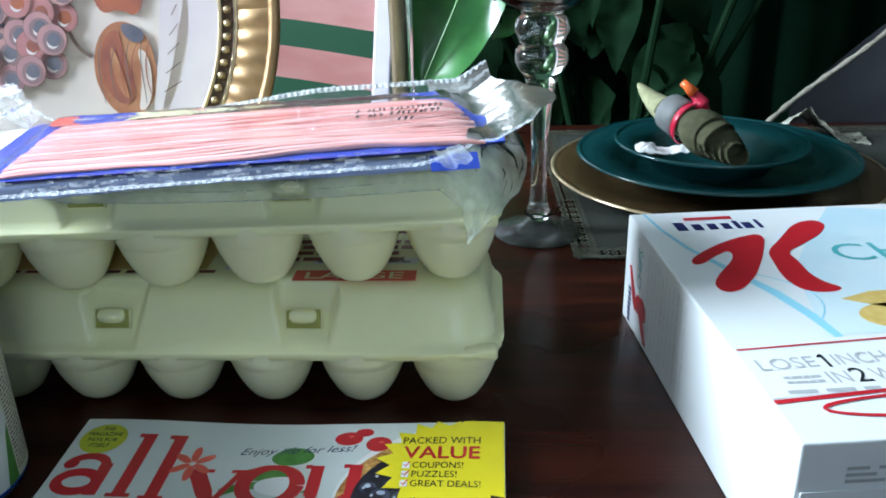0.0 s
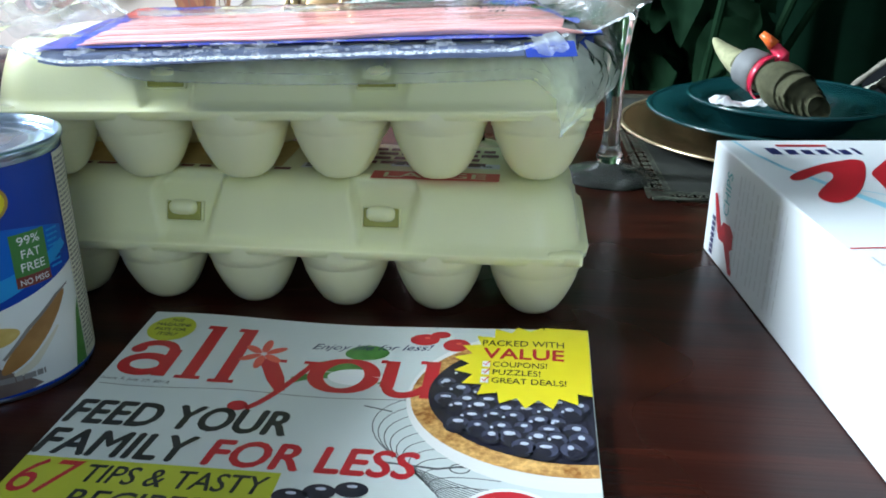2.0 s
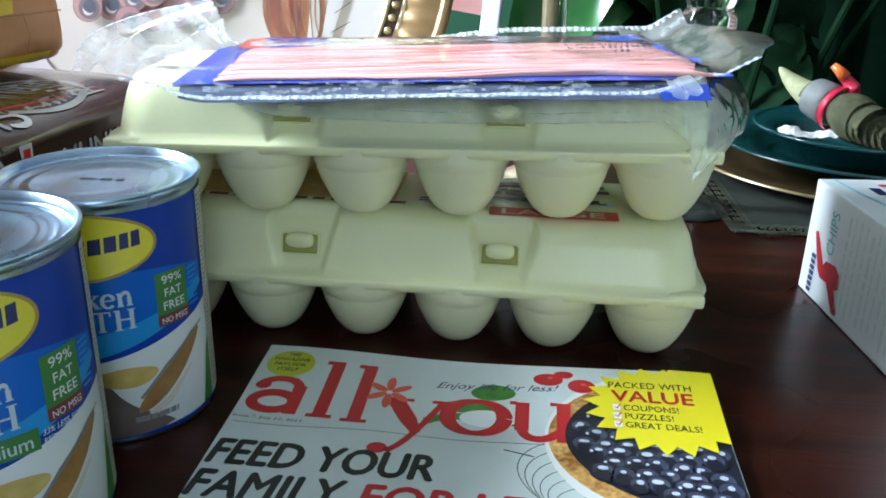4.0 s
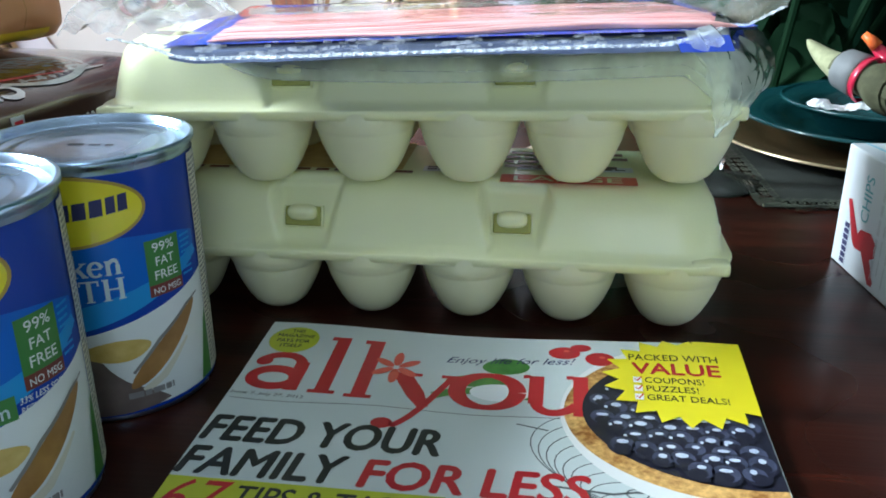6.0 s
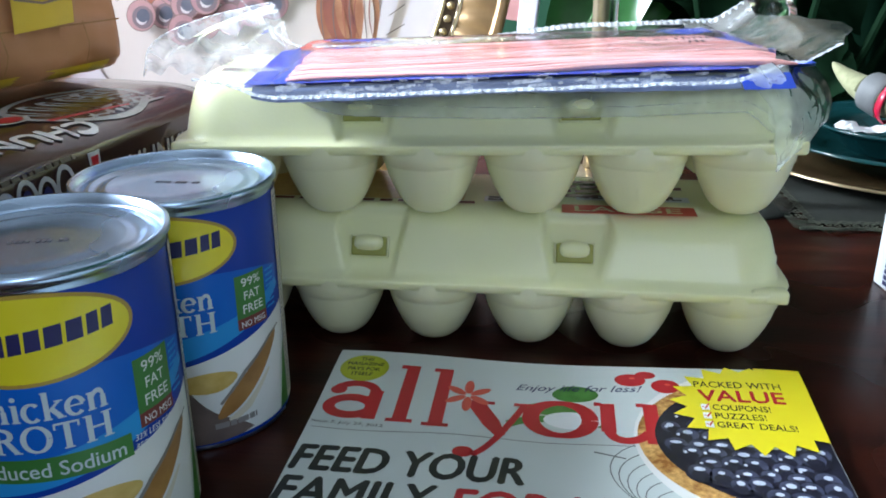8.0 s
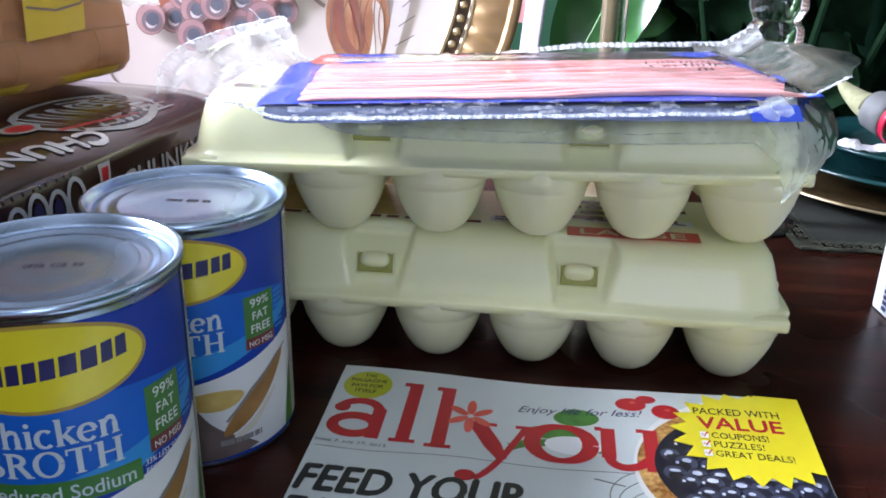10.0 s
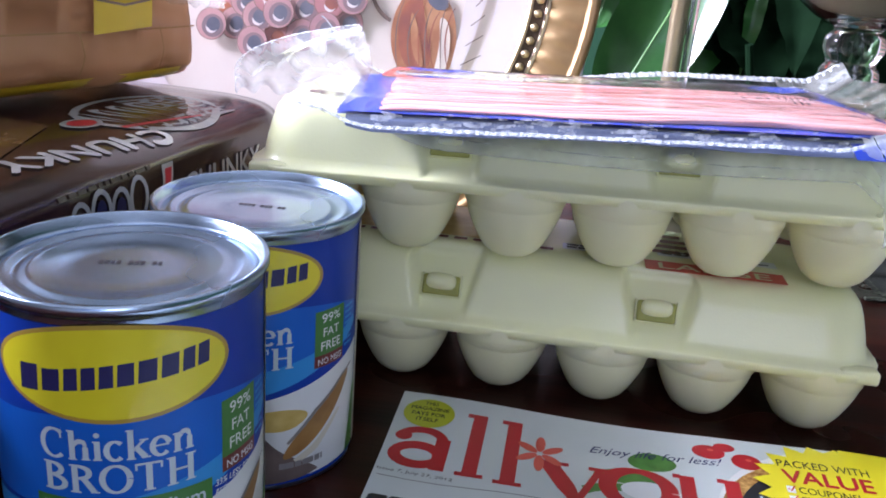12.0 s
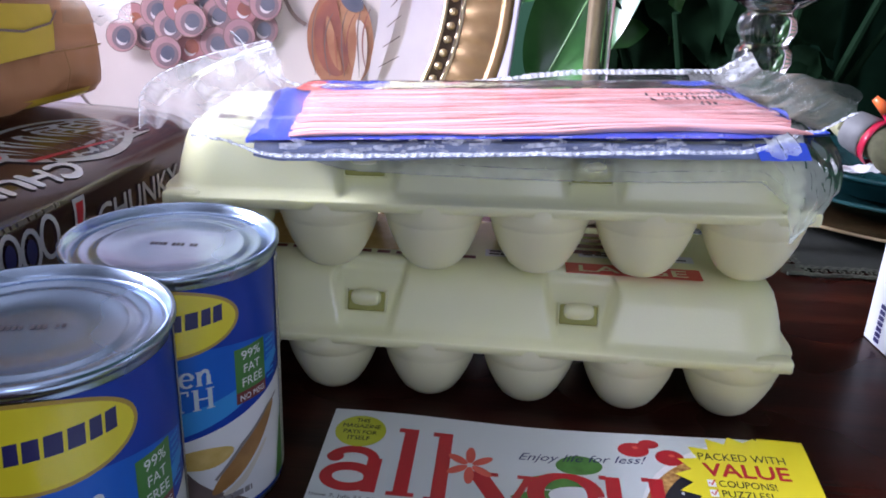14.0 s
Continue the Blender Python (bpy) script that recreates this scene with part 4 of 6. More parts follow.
for k in range(6):
    a = radians(60 * k + 30)
    petal = [(0.0635 + 0.0060 * math.cos(a) + 0.0048 * math.cos(a) * math.cos(q) - 0.0021 * math.sin(a) * math.sin(q), -0.0325 + 0.0068 * math.sin(a) + 0.0056 * math.sin(a) * math.cos(q) + 0.0021 * math.cos(a) * math.sin(q)) for q in [2 * math.pi * i / 14 for i in range(14)]]
    P([petal], 0.0010, "coral", "petal")
# words
T("Enjoy life for less!", 0.0838, -0.0268, 0.0550, 0.0066, "navy", 0.0009, 0.0, 0.45, 3.5)
T("Issue 7, July 27, 2012", 0.0012, -0.0606, 0.0300, 0.0026, "black", 0.0009, 0.0, 0.0, -2.0)
T("FEED YOUR", 0.0008, -0.0922, 0.0895, 0.0158, "black", 0.0009, 0.036, 0.12)
T("FAMILY", 0.0, -0.1120, 0.0595, 0.0152, "black", 0.0009, 0.034, 0.12)
T("FOR LESS", 0.0645, -0.1125, 0.0785, 0.0152, "red", 0.0009, 0.034, 0.12)
P([rect(0.0, -0.150, 0.0955, -0.1142)], 0.0004, "lime", "lime_band")
T("67", 0.0025, -0.1345, 0.0215, 0.0190, "red", 0.0009, 0.0, 0.2)
T("TIPS & TASTY", 0.0262, -0.1268, 0.0665, 0.0098, "black", 0.0009, 0.015, 0.15)
T("RECIPES", 0.0262, -0.1405, 0.0475, 0.0098, "black", 0.0009, 0.015, 0.15)
P([ellipse(0.0142, -0.0160, 0.0112, 0.0112, 36)], 0.0012, "lime", "round_badge")
for s, x, v, w in (("THIS", 0.0112, -0.0098, 0.006), ("MAGAZINE", 0.0058, -0.0140, 0.0168), ("PAYS FOR", 0.0068, -0.0184, 0.0148), ("ITSELF", 0.0094, -0.0226, 0.0096)):
    T(s, x, v, w, 0.0027, "black", 0.0015, 0.02)
P([ellipse(0.1765, -0.1310, 0.0180, 0.0172, 36)], 0.0012, "white", "round_badge")
P([ellipse(0.1765, -0.1310, 0.0162, 0.0156, 36)], 0.0014, "red", "round_badge")
T("EASY", 0.1700, -0.1250, 0.0145, 0.0052, "white", 0.0017, 0.01)
P([ellipse(0.1016, -0.1262, 0.0062, 0.0042, 18), ellipse(0.1112, -0.1228, 0.0058, 0.0042, 18), ellipse(0.1220, -0.1205, 0.0060, 0.0042, 18)], 0.0010, "berry", "berry_print")
P([ellipse(0.1018, -0.1245, 0.002, 0.0009, 8), ellipse(0.1115, -0.1212, 0.002, 0.0009, 8), ellipse(0.122, -0.1188, 0.002, 0.0009, 8)], 0.0012, "berry_hi", "berry_sheen_print")

# ---- cracker box ----
box = thing("cracker_box", "white cracker box with red print, lying flat on the table", "food box", pose(0.150, 0.555, 0, 0, 0, 6.3))
BW, BD, BH = 0.19, 0.2285, 0.0665
part("carton", box_bm(0, BW, -BD, 0, 0.0002, BH, 0.0009), M["card"], box)
top_map = lambda u, v, h: Vector((u, v, BH + h))
side_map = lambda d, z, h: Vector((-h, -d, z))
near_map = lambda u, z, h: Vector((u, -BD - h, z))
Q = lambda polys, lift, key, name, f=top_map, long=0.03: part(name, polys_bm(polys, f, lift, long), M[key], box)
Q([[(0.045, -0.155), (0.189, -0.150), (0.189, -0.02), (0.12, -0.002), (0.085, -0.05), (0.06, -0.09)]], 0.0001, "card_sky", "sky_print")
Q(stroke([(0.0085, -0.001), (0.0115, -0.028), (0.0175, -0.054), (0.029, -0.083), (0.041, -0.112), (0.047, -0.135), (0.050, -0.156)], [0.0016, 0.002, 0.0026, 0.004, 0.0058, 0.0055, 0.004]), 0.0002, "card_blue", "ribbon_print")
Q(stroke(curve_pts((0.03, -0.085), (0.06, -0.1), (0.066, -0.12), (0.05, -0.14), 10), 0.0008), 0.0002, "card_blue", "ribbon_print")
Q([rect(0.029, -0.0145, 0.057, -0.0105)], 0.0003, "red", "brand_bar")
xs, word = 0.0205, []
for w, h in ((0.0075, 0.0125), (0.0068, 0.009), (0.0065, 0.009), (0.006, 0.009), (0.0035, 0.012), (0.0065, 0.009), (0.003, 0.0125)):
    word.append(rect(xs, -0.0300, xs + w * 0.8, -0.0300 + h))
    xs += w * 1.28
for q in word:
    Q([q], 0.0003, "navy", "brand_bar")
K1 = [(0.0141, -0.069), (0.0288, -0.0555), (0.0475, -0.0433), (0.0666, -0.0372), (0.0544, -0.0662), (0.0392, -0.093), (0.0272, -0.1066), (0.0176, -0.1099), (0.0149, -0.1001), (0.0236, -0.0865), (0.0371, -0.0702), (0.0384, -0.059), (0.03, -0.0649), (0.0188, -0.0754), (0.0135, -0.0762)]
K2 = [(0.0571, -0.0635), (0.0723, -0.0462), (0.0875, -0.0266), (0.102, -0.0211), (0.1059, -0.0297), (0.0961, -0.0432), (0.0799, -0.056), (0.067, -0.0654), (0.0679, -0.0767), (0.0664, -0.0927), (0.0697, -0.1037), (0.076, -0.1107), (0.066, -0.1146), (0.0545, -0.1109), (0.0515, -0.0957), (0.0554, -0.0752)]
for q in (K1, K2):
    Q([rounded(q)], 0.0003, "red", "brand_shape")
part("lettering", text_bm("CHIPS", 0.0905, -0.0800, 0.080, 0.022, top_map, 0.0003, -0.005), M["card_teal"], box)
Q(bars(0.098, -0.052, 0.16, -0.043, 1, 0.7, 6, 6), 0.0003, "card_sky", "small_print")
Q([ellipse(0.088, -0.140, 0.020, 0.013, 20), [(0.068, -0.1215), (0.085, -0.115), (0.13, -0.113), (0.12, -0.13), (0.09, -0.135)], ellipse(0.125, -0.138, 0.024, 0.014, 20)], 0.0003, "chip", "cracker_print")
Q(stroke([(0.002, -0.1630), (0.188, -0.1520)], 0.0012), 0.0003, "red", "rule")
Q([[(0.001, -0.200), (0.189, -0.189), (0.189, -0.1535), (0.001, -0.1640)]], 0.0002, "white", "claim_panel")
part("lettering", text_bm("LOSE", 0.0060, -0.1805, 0.0245, 0.0085, top_map, 0.0004, -0.008, 0, 3), M["card_grey"], box)
Q(stroke([(0.0346, -0.1800), (0.0342, -0.1698)], 0.0013) + stroke([(0.0342, -0.1702), (0.0325, -0.1722)], 0.0011), 0.0004, "black", "lettering")
part("lettering", text_bm("INCH", 0.0382, -0.1790, 0.0225, 0.0085, top_map, 0.0004, -0.008, 0, 3), M["card_grey"], box)
part("lettering", text_bm("IN", 0.0300, -0.1920, 0.0085, 0.0085, top_map, 0.0004, -0.005, 0, 3), M["card_grey"], box)
part("lettering", text_bm("2", 0.0400, -0.1920, 0.0062, 0.0105, top_map, 0.0004, 0.0, 0, 3), M["black"], box)
part("lettering", text_bm("W", 0.0480, -0.1910, 0.0095, 0.0085, top_map, 0.0004, -0.005, 0, 3), M["card_grey"], box)
Q(bars(0.012, -0.1915, 0.028, -0.1845, 2, 0.5, 7, 3), 0.0004, "card_grey", "small_print")
Q(bars(0.0095, -0.1985, 0.15, -0.1945, 1, 0.6, 12, 12), 0.0004, "card_grey", "small_print")
Q(stroke([(0.0015, -0.2025), (0.05, -0.198), (0.188, -0.190)], [0.0026, 0.0022, 0.0016]), 0.0003, "red", "rule")
ov = ellipse(0.078, -0.2085, 0.060, 0.0080, 40)
Q(stroke(ov + ov[:1], 0.0018), 0.0004, "red", "oval_print")
# side panel
Q([[(0.010, 0.0385), (0.014, 0.0395), (0.026, 0.024), (0.029, 0.0275), (0.040, 0.0290), (0.047, 0.0250), (0.0475, 0.0185), (0.0430, 0.0160), (0.0500, 0.0060), (0.0495, 0.0035), (0.0450, 0.0035), (0.0330, 0.0165), (0.0250, 0.0160), (0.0210, 0.0190)]], 0.0003, "red", "brand_shape", side_map)
for k in range(7):
    Q([rect(0.0110, 0.003 + 0.0034 * k, 0.0165, 0.0056 + 0.0034 * k)], 0.0003, "navy", "brand_bar", side_map)
part("lettering", text_bm("CHIPS", 0.0, 0.0, 0.0245, 0.0085, lambda u, v, h: side_map(0.0345 - v, 0.0320 + u, h), 0.0003, -0.005), M["card_teal"], box)
small = []
rnd = random.Random(21)
for col in range(11):
    d = 0.0455 + 0.0062 * col
    z = 0.006 + rnd.uniform(0, 0.006)
    while z < 0.058:
        ln = rnd.uniform(0.004, 0.013)
        small.append(rect(d, z, d + (0.0013 if col % 4 else 0.0024), min(z + ln, 0.061)))
        z += ln + 0.0018
Q(small, 0.0003, "card_faint", "small_print", side_map)
Q(bars(0.018, 0.048, 0.15, 0.0565, 3, 0.5, 14, 9), 0.0003, "card_grey", "small_print", near_map)
part("tuck_flap", box_bm(0.002, BW - 0.002, -BD - 0.0009, -BD - 0.0002, 0.003, 0.046, 0.0002, 1), M["card"], box)

# ---- bacon pack ----
bacon = thing("bacon_pack", "sealed clear pack of sliced bacon on a blue board", "bacon pack", pose(-0.053, 0.490, 0.1343, 0, -1.0, 10.6))
board = [(-0.126, -0.051), (0.0, -0.0520), (0.080, -0.0545), (0.121, -0.0470), (0.123, -0.010), (0.114, 0.044), (0.100, 0.0505), (0.060, 0.0445), (-0.050, 0.0435), (-0.075, 0.0500), (-0.116, 0.0540), (-0.121, 0.046)]
part("backing_board", polys_bm([board], flat, 0.0014, 0.03), M["tray_blue"], bacon, "blue printed backing board")
part("board_back", polys_bm([board[::-1]], flat, 0.0003, 0.03), M["tray_blue"], bacon)
part("red_print", polys_bm([[(-0.1135, 0.0500), (-0.100, 0.0490), (-0.092, 0.0445), (-0.108, 0.0430)]], flat, 0.0021), M["coral"], bacon)


def slice_bm(k, n):
    rnd = random.Random(k * 7 + 1)
    y0 = -0.0455 + 0.0865 * (k + rnd.uniform(-0.25, 0.25)) / n
    ph, amp = rnd.uniform(0, 6), rnd.uniform(0.0005, 0.0011)
    x0, x1 = -0.1085 + 0.006 * (k / n) + rnd.uniform(-0.001, 0.001), 0.112 - 0.006 * (k / n) + rnd.uniform(-0.004, 0.001)
    q = 0.72 + 0.4 * rnd.random()
    sect = [(0.0, 0.0), (-0.0002, 0.0012), (0.0003, 0.0020 + 0.0004 * q), (0.0014, 0.0023 + 0.0003 * q), (0.0040, 0.0020), (0.0064, 0.0012), (0.0078, 0.0002)]
    base = 0.0017 + 0.0014 * math.sin(math.pi * (k + 0.5) / n)

    def f(a, b):
        s = b * (len(sect) - 1)
        i = min(int(s), len(sect) - 2)
        y = sect[i][0] + (sect[i + 1][0] - sect[i][0]) * (s - i)
        z = sect[i][1] + (sect[i + 1][1] - sect[i][1]) * (s - i)
        x = x0 + (x1 - x0) * a
        w = amp * math.sin(x * 60 + ph) + 0.0005 * math.sin(x * 170 + 2 * ph) + 0.0022 * math.sin(x * 34 + k * 0.35) * smooth01((x + 0.09) / 0.12) + 0.003 * smooth01((x - 0.06) / 0.05) * math.sin(ph)
        return Vector((x, y0 + y + w, base + z * (0.34 + 0.52 * smooth01((x + 0.075) / 0.13) + 0.12 * math.sin(x * 38 + ph)) * min(1, 20 * min(a, 1 - a) + 0.3)))
    return grid_bm(56, len(sect) - 1, f)


NS = 25
for k in range(NS):
    part("slice", slice_bm(k, NS), M["bacon_fat"] if k % 7 in (1, 4) else M["bacon"], bacon, smooth=True)
stamp = []
rnd = random.Random(5)
for r in range(3):
    for c in range(16 if r < 2 else 3):
        x, y = 0.053 + 0.0029 * c + (0.020 if r == 2 else 0.0), -0.0030 - 0.0098 * r + 0.0003 * c
        if rnd.random() < 0.9:
            h, lean = rnd.uniform(0.0050, 0.0080), rnd.uniform(0.0, 0.0016)
            stamp += stroke([(x, y), (x + lean, y + h * 0.5), (x + rnd.uniform(0.0003, 0.002), y + h)], 0.0011)
            if rnd.random() < 0.7:
                k = rnd.uniform(0.1, 0.9) * h
                stamp += stroke([(x, y + k), (x + 0.0022, y + k + rnd.uniform(-0.001, 0.001))], 0.0013)
part("date_stamp", polys_bm(stamp, flat, 0.0086), M["ink"], bacon, "smudged black date stamp")


def film_z(x, y):
    inside = smooth01((0.118 - abs(x)) / 0.016) * smooth01((0.052 - abs(y)) / 0.010)
    z = 0.0004 + 0.0068 * inside
    z -= 0.0058 * smooth01((-0.0515 - y) / 0.012) * smooth01((0.14 - abs(x)) / 0.03)
    lift = smooth01((-0.108 - x) / 0.05)
    z += lift * (0.006 + 0.026 * smooth01((y + 0.035) / 0.085))
    rl = smooth01((x - 0.112) / 0.03)
    z += rl * (0.008 + 0.006 * smooth01((y + 0.06) / 0.11))
    z += (0.0022 * lift + 0.0006 * rl + 0.0003) * (noise.noise(Vector((x * 70, y * 70, 3.0))) + 0.6 * noise.noise(Vector((x * 160, y * 160, 7.0))))
    z += 0.008 * smooth01((y - 0.045) / 0.02) * smooth01((x + 0.05) / 0.1)
    return z


def flap_f(x0, x1, depth):
    """A strip that hangs from the front of the board, just under the film."""
    def f(a, b):
        x = x0 + (x1 - x0) * a
        y = -0.0500 - 0.0040 * smooth01((x + 0.03) / 0.1) - depth * b * (1 - 0.3 * smooth01((x + 0.1) / 0.2))
        return Vector((x, y, film_z(x, y) - 0.0007 - 0.0020 * max(0.0, b - 0.8)))
    return f


# front strip of the board, darkened in its colour as if shaded
part("board_flap", grid_bm(80, 8, flap_f(-0.122, 0.083, 0.0095)), M["tray_shade"], bacon, "folded front of the board, shade and sheen put into its colour", True)
part("blue_flap", grid_bm(14, 8, flap_f(0.0835, 0.106, 0.0115)), M["tray_blue"], bacon, smooth=True)


def film_xy(a, b):
    xl = -0.176 + 0.014 * math.sin(b * 3.0)
    xr = 0.132 + 0.024 * math.exp(-((b - 0.34) / 0.26) ** 2)
    x = xl + (xr - xl) * a
    y = -0.0585 + 0.121 * b + 0.020 * (1 - b) * smooth01((x - 0.075) / 0.065)
    return x, y


def film_f(a, b):
    x, y = film_xy(a, b)
    return Vector((x, y, film_z(x, y)))


part("film", grid_bm(140, 60, lambda a, b: film_f(0.14 + 0.86 * a, b)), M["film"], bacon, "glossy clear vacuum film", True)


def wing_f(a, b):
    """The empty end of the film: it stands up towards its far corner and runs in long folds."""
    outer = curve_pts((-0.164, 0.0), (-0.184, 0.25), (-0.163, 0.7), (-0.124, 1.0), 20)
    i = min(int(b * 20), 19)
    f = b * 20 - i
    xo = outer[i][0] * (1 - f) + outer[i + 1][0] * f
    x = xo + (-0.116 - xo) * a
    k = 1 - a
    y = -0.057 + 0.100 * b + 0.008 * a * b
    z = 0.0030 + 0.004 * a + k * (0.0045 + 0.019 * smooth01((b - 0.15) / 0.85))
    z += 0.0030 * math.exp(-((a - 0.28 - 0.12 * b) / 0.10) ** 2) + 0.0024 * math.exp(-((a - 0.62 - 0.10 * b) / 0.07) ** 2)
    z += 0.0012 * math.sin(a * 34 + 2.2 * b) * (0.3 + k) + 0.0012 * math.sin(a * 13 + 5 * b) + 0.0008 * noise.noise(Vector((a * 9, b * 5, 2.0)))
    return Vector((x + 0.003 * k * math.sin(b * 9), y, z))


part("left_wing", grid_bm(60, 70, wing_f), M["wing"], bacon, "crumpled clear end of the film", True)
part("wing_seal", tube_bm([wing_f(0.0, i / 90) for i in range(91)], lambda t: 0.0002 + 0.00015 * math.sin(t * 150), 6), M["crimp"], bacon, "beaded white crimp along the seam", True)
for b0, r0 in ((-0.004, 0.0008), (1.004, 0.0007)):
    line = [film_f(0.10 + 0.895 * i / 420, b0) + Vector((0, 0, 0.0006)) for i in range(421)]
    part("crimp_bead", tube_bm(line, lambda t: r0 * (0.62 + 0.32 * math.sin(t * 420 * 0.95) + 0.35 * noise.noise(Vector((t * 40, r0 * 900, 1.0)))), 6), M["crimp"], bacon, "beaded white crimp along the seam", True)


def seal_f(b0, b1):
    def f(a, b):
        x, y = film_xy(0.12 + 0.88 * a, b0 + (b1 - b0) * b)
        return Vector((x, y, film_z(x, y) + 0.0004 + 0.0008 * math.sin(x * 1800) * math.sin(math.pi * b)))
    return f


part("front_seal", grid_bm(400, 3, seal_f(-0.012, 0.004)), M["seal"], bacon, "crimped clear seam", True)
part("rear_seal", grid_bm(400, 3, seal_f(0.972, 1.012)), M["seal"], bacon, "crimped clear seam", True)


def end_seal(a0, a1):
    def f(a, b):
        x, y = film_xy(a0 + (a1 - a0) * b, a)
        return Vector((x, y, film_z(x, y) + 0.0005 + 0.0006 * noise.noise(Vector((y * 90, b * 3, 2.0)))))
    return f


rnd = random.Random(17)
# small crinkles as white slivers, which paint the glints on the film
bm = bmesh.new()
for k in range(95):
    x, y = rnd.uniform(-0.118, 0.095), rnd.uniform(-0.0595, -0.0505)
    ln, tilt = rnd.uniform(0.002, 0.009), rnd.uniform(-0.10, 0.10)
    for j in range(3):
        x0, x1 = x + ln * j / 3, x + ln * (j + 1) / 3
        w = 0.00032 * math.sin(math.pi * (j + 0.5) / 3)
        q = [(x0, y + tilt * (x0 - x) - w), (x1, y + tilt * (x1 - x) - w), (x1, y + tilt * (x1 - x) + w), (x0, y + tilt * (x0 - x) + w)]
        bm.faces.new([bm.verts.new((u, v, film_z(u, v) + (0.0014 if n > 1 else 0.0006))) for n, (u, v) in enumerate(q)])
part("film_crinkle", bm, M["crimp"], bacon, "fine white slivers for the glints on the film's crinkles")
part("end_seal", grid_bm(160, 6, end_seal(0.885, 1.0)), M["seal"], bacon, "crimped clear seam", True)

# loose clear film that hangs over the front of the upper carton
drape = thing("plastic_film", "crumpled loose clear plastic film draped over the egg carton", "plastic film", upper.matrix_basis.copy())


def drape_f(a, b):
    x = -0.118 + 0.268 * a
    droop = 0.017 + 0.004 * math.sin(a * 3.1) + 0.010 * smooth01((a - 0.86) / 0.06)
    droop *= 0.12 + 0.88 * smooth01(a / 0.22)
    s = b * droop
    z = TOP + 0.002 - s * 1.0
    y = -0.034 - 0.40 * s - 0.0055 * smooth01(b * 3)
    n = noise.noise(Vector((x * 40, s * 60, 1.0))) * 0.0012 + noise.noise(Vector((x * 110, s * 90, 4.0))) * 0.0006
    y -= 0.001 + abs(n) * 1.5
    over = max(0.0, x - (HX - 0.012))
    return Vector((x - 0.35 * over, y + 0.0 + 1.1 * over, z - 0.3 * over + 0.3 * n))


part("front_fold", grid_bm(150, 24, drape_f), M["film_milky"], drape, smooth=True)


def end_f(a, b):
    """The loose corner of the film: it bellies out past the end of the lid and gathers into a hanging point."""
    top = Vector((0.112 + 0.032 * a, -0.047 + 0.062 * a * a, TOP + 0.002))
    tail = Vector((0.1265, -0.0580, LIP - 0.011 + 0.004 * a))
    p = top.lerp(tail, b) + Vector((0.021, -0.004, 0.002)) * (math.sin(math.pi * b) ** 0.8 * (0.15 + 0.85 * a))
    n = noise.noise(Vector((a * 5, b * 4, 9.0))) * 0.0030 + noise.noise(Vector((a * 13, b * 9, 4.0))) * 0.0012
    return p + Vector((abs(n), -0.6 * abs(n), 0.4 * n))


part("end_fold", grid_bm(50, 30, end_f), M["film_milky"], drape, smooth=True)
rope = [drape_f(i / 120, 0.999) + Vector((0, -0.0004, 0)) for i in range(121)]
for b0 in (0.42, 0.70):
    part("fold_line", tube_bm([drape_f(0.10 + 0.86 * i / 90, b0 + 0.10 * math.sin(i * 0.03)) + Vector((0, -0.0005, 0)) for i in range(91)], lambda t: 0.00022 * abs(math.sin(t * 11)) + 0.00004, 5), M["crimp"], drape)
part("hem", tube_bm(rope, lambda t: 0.0002, 5), M["crimp"], drape)

for ob in (*bacon.children, *drape.children):
    if ob.name.split(".")[0] in ("film", "left_wing", "crimp_bead", "front_seal", "film_crinkle", "wing_seal", "fold_line", "rear_seal", "end_seal", "front_fold", "end_fold"):
        ob.visible_shadow = False


# ---- cookie packs ----


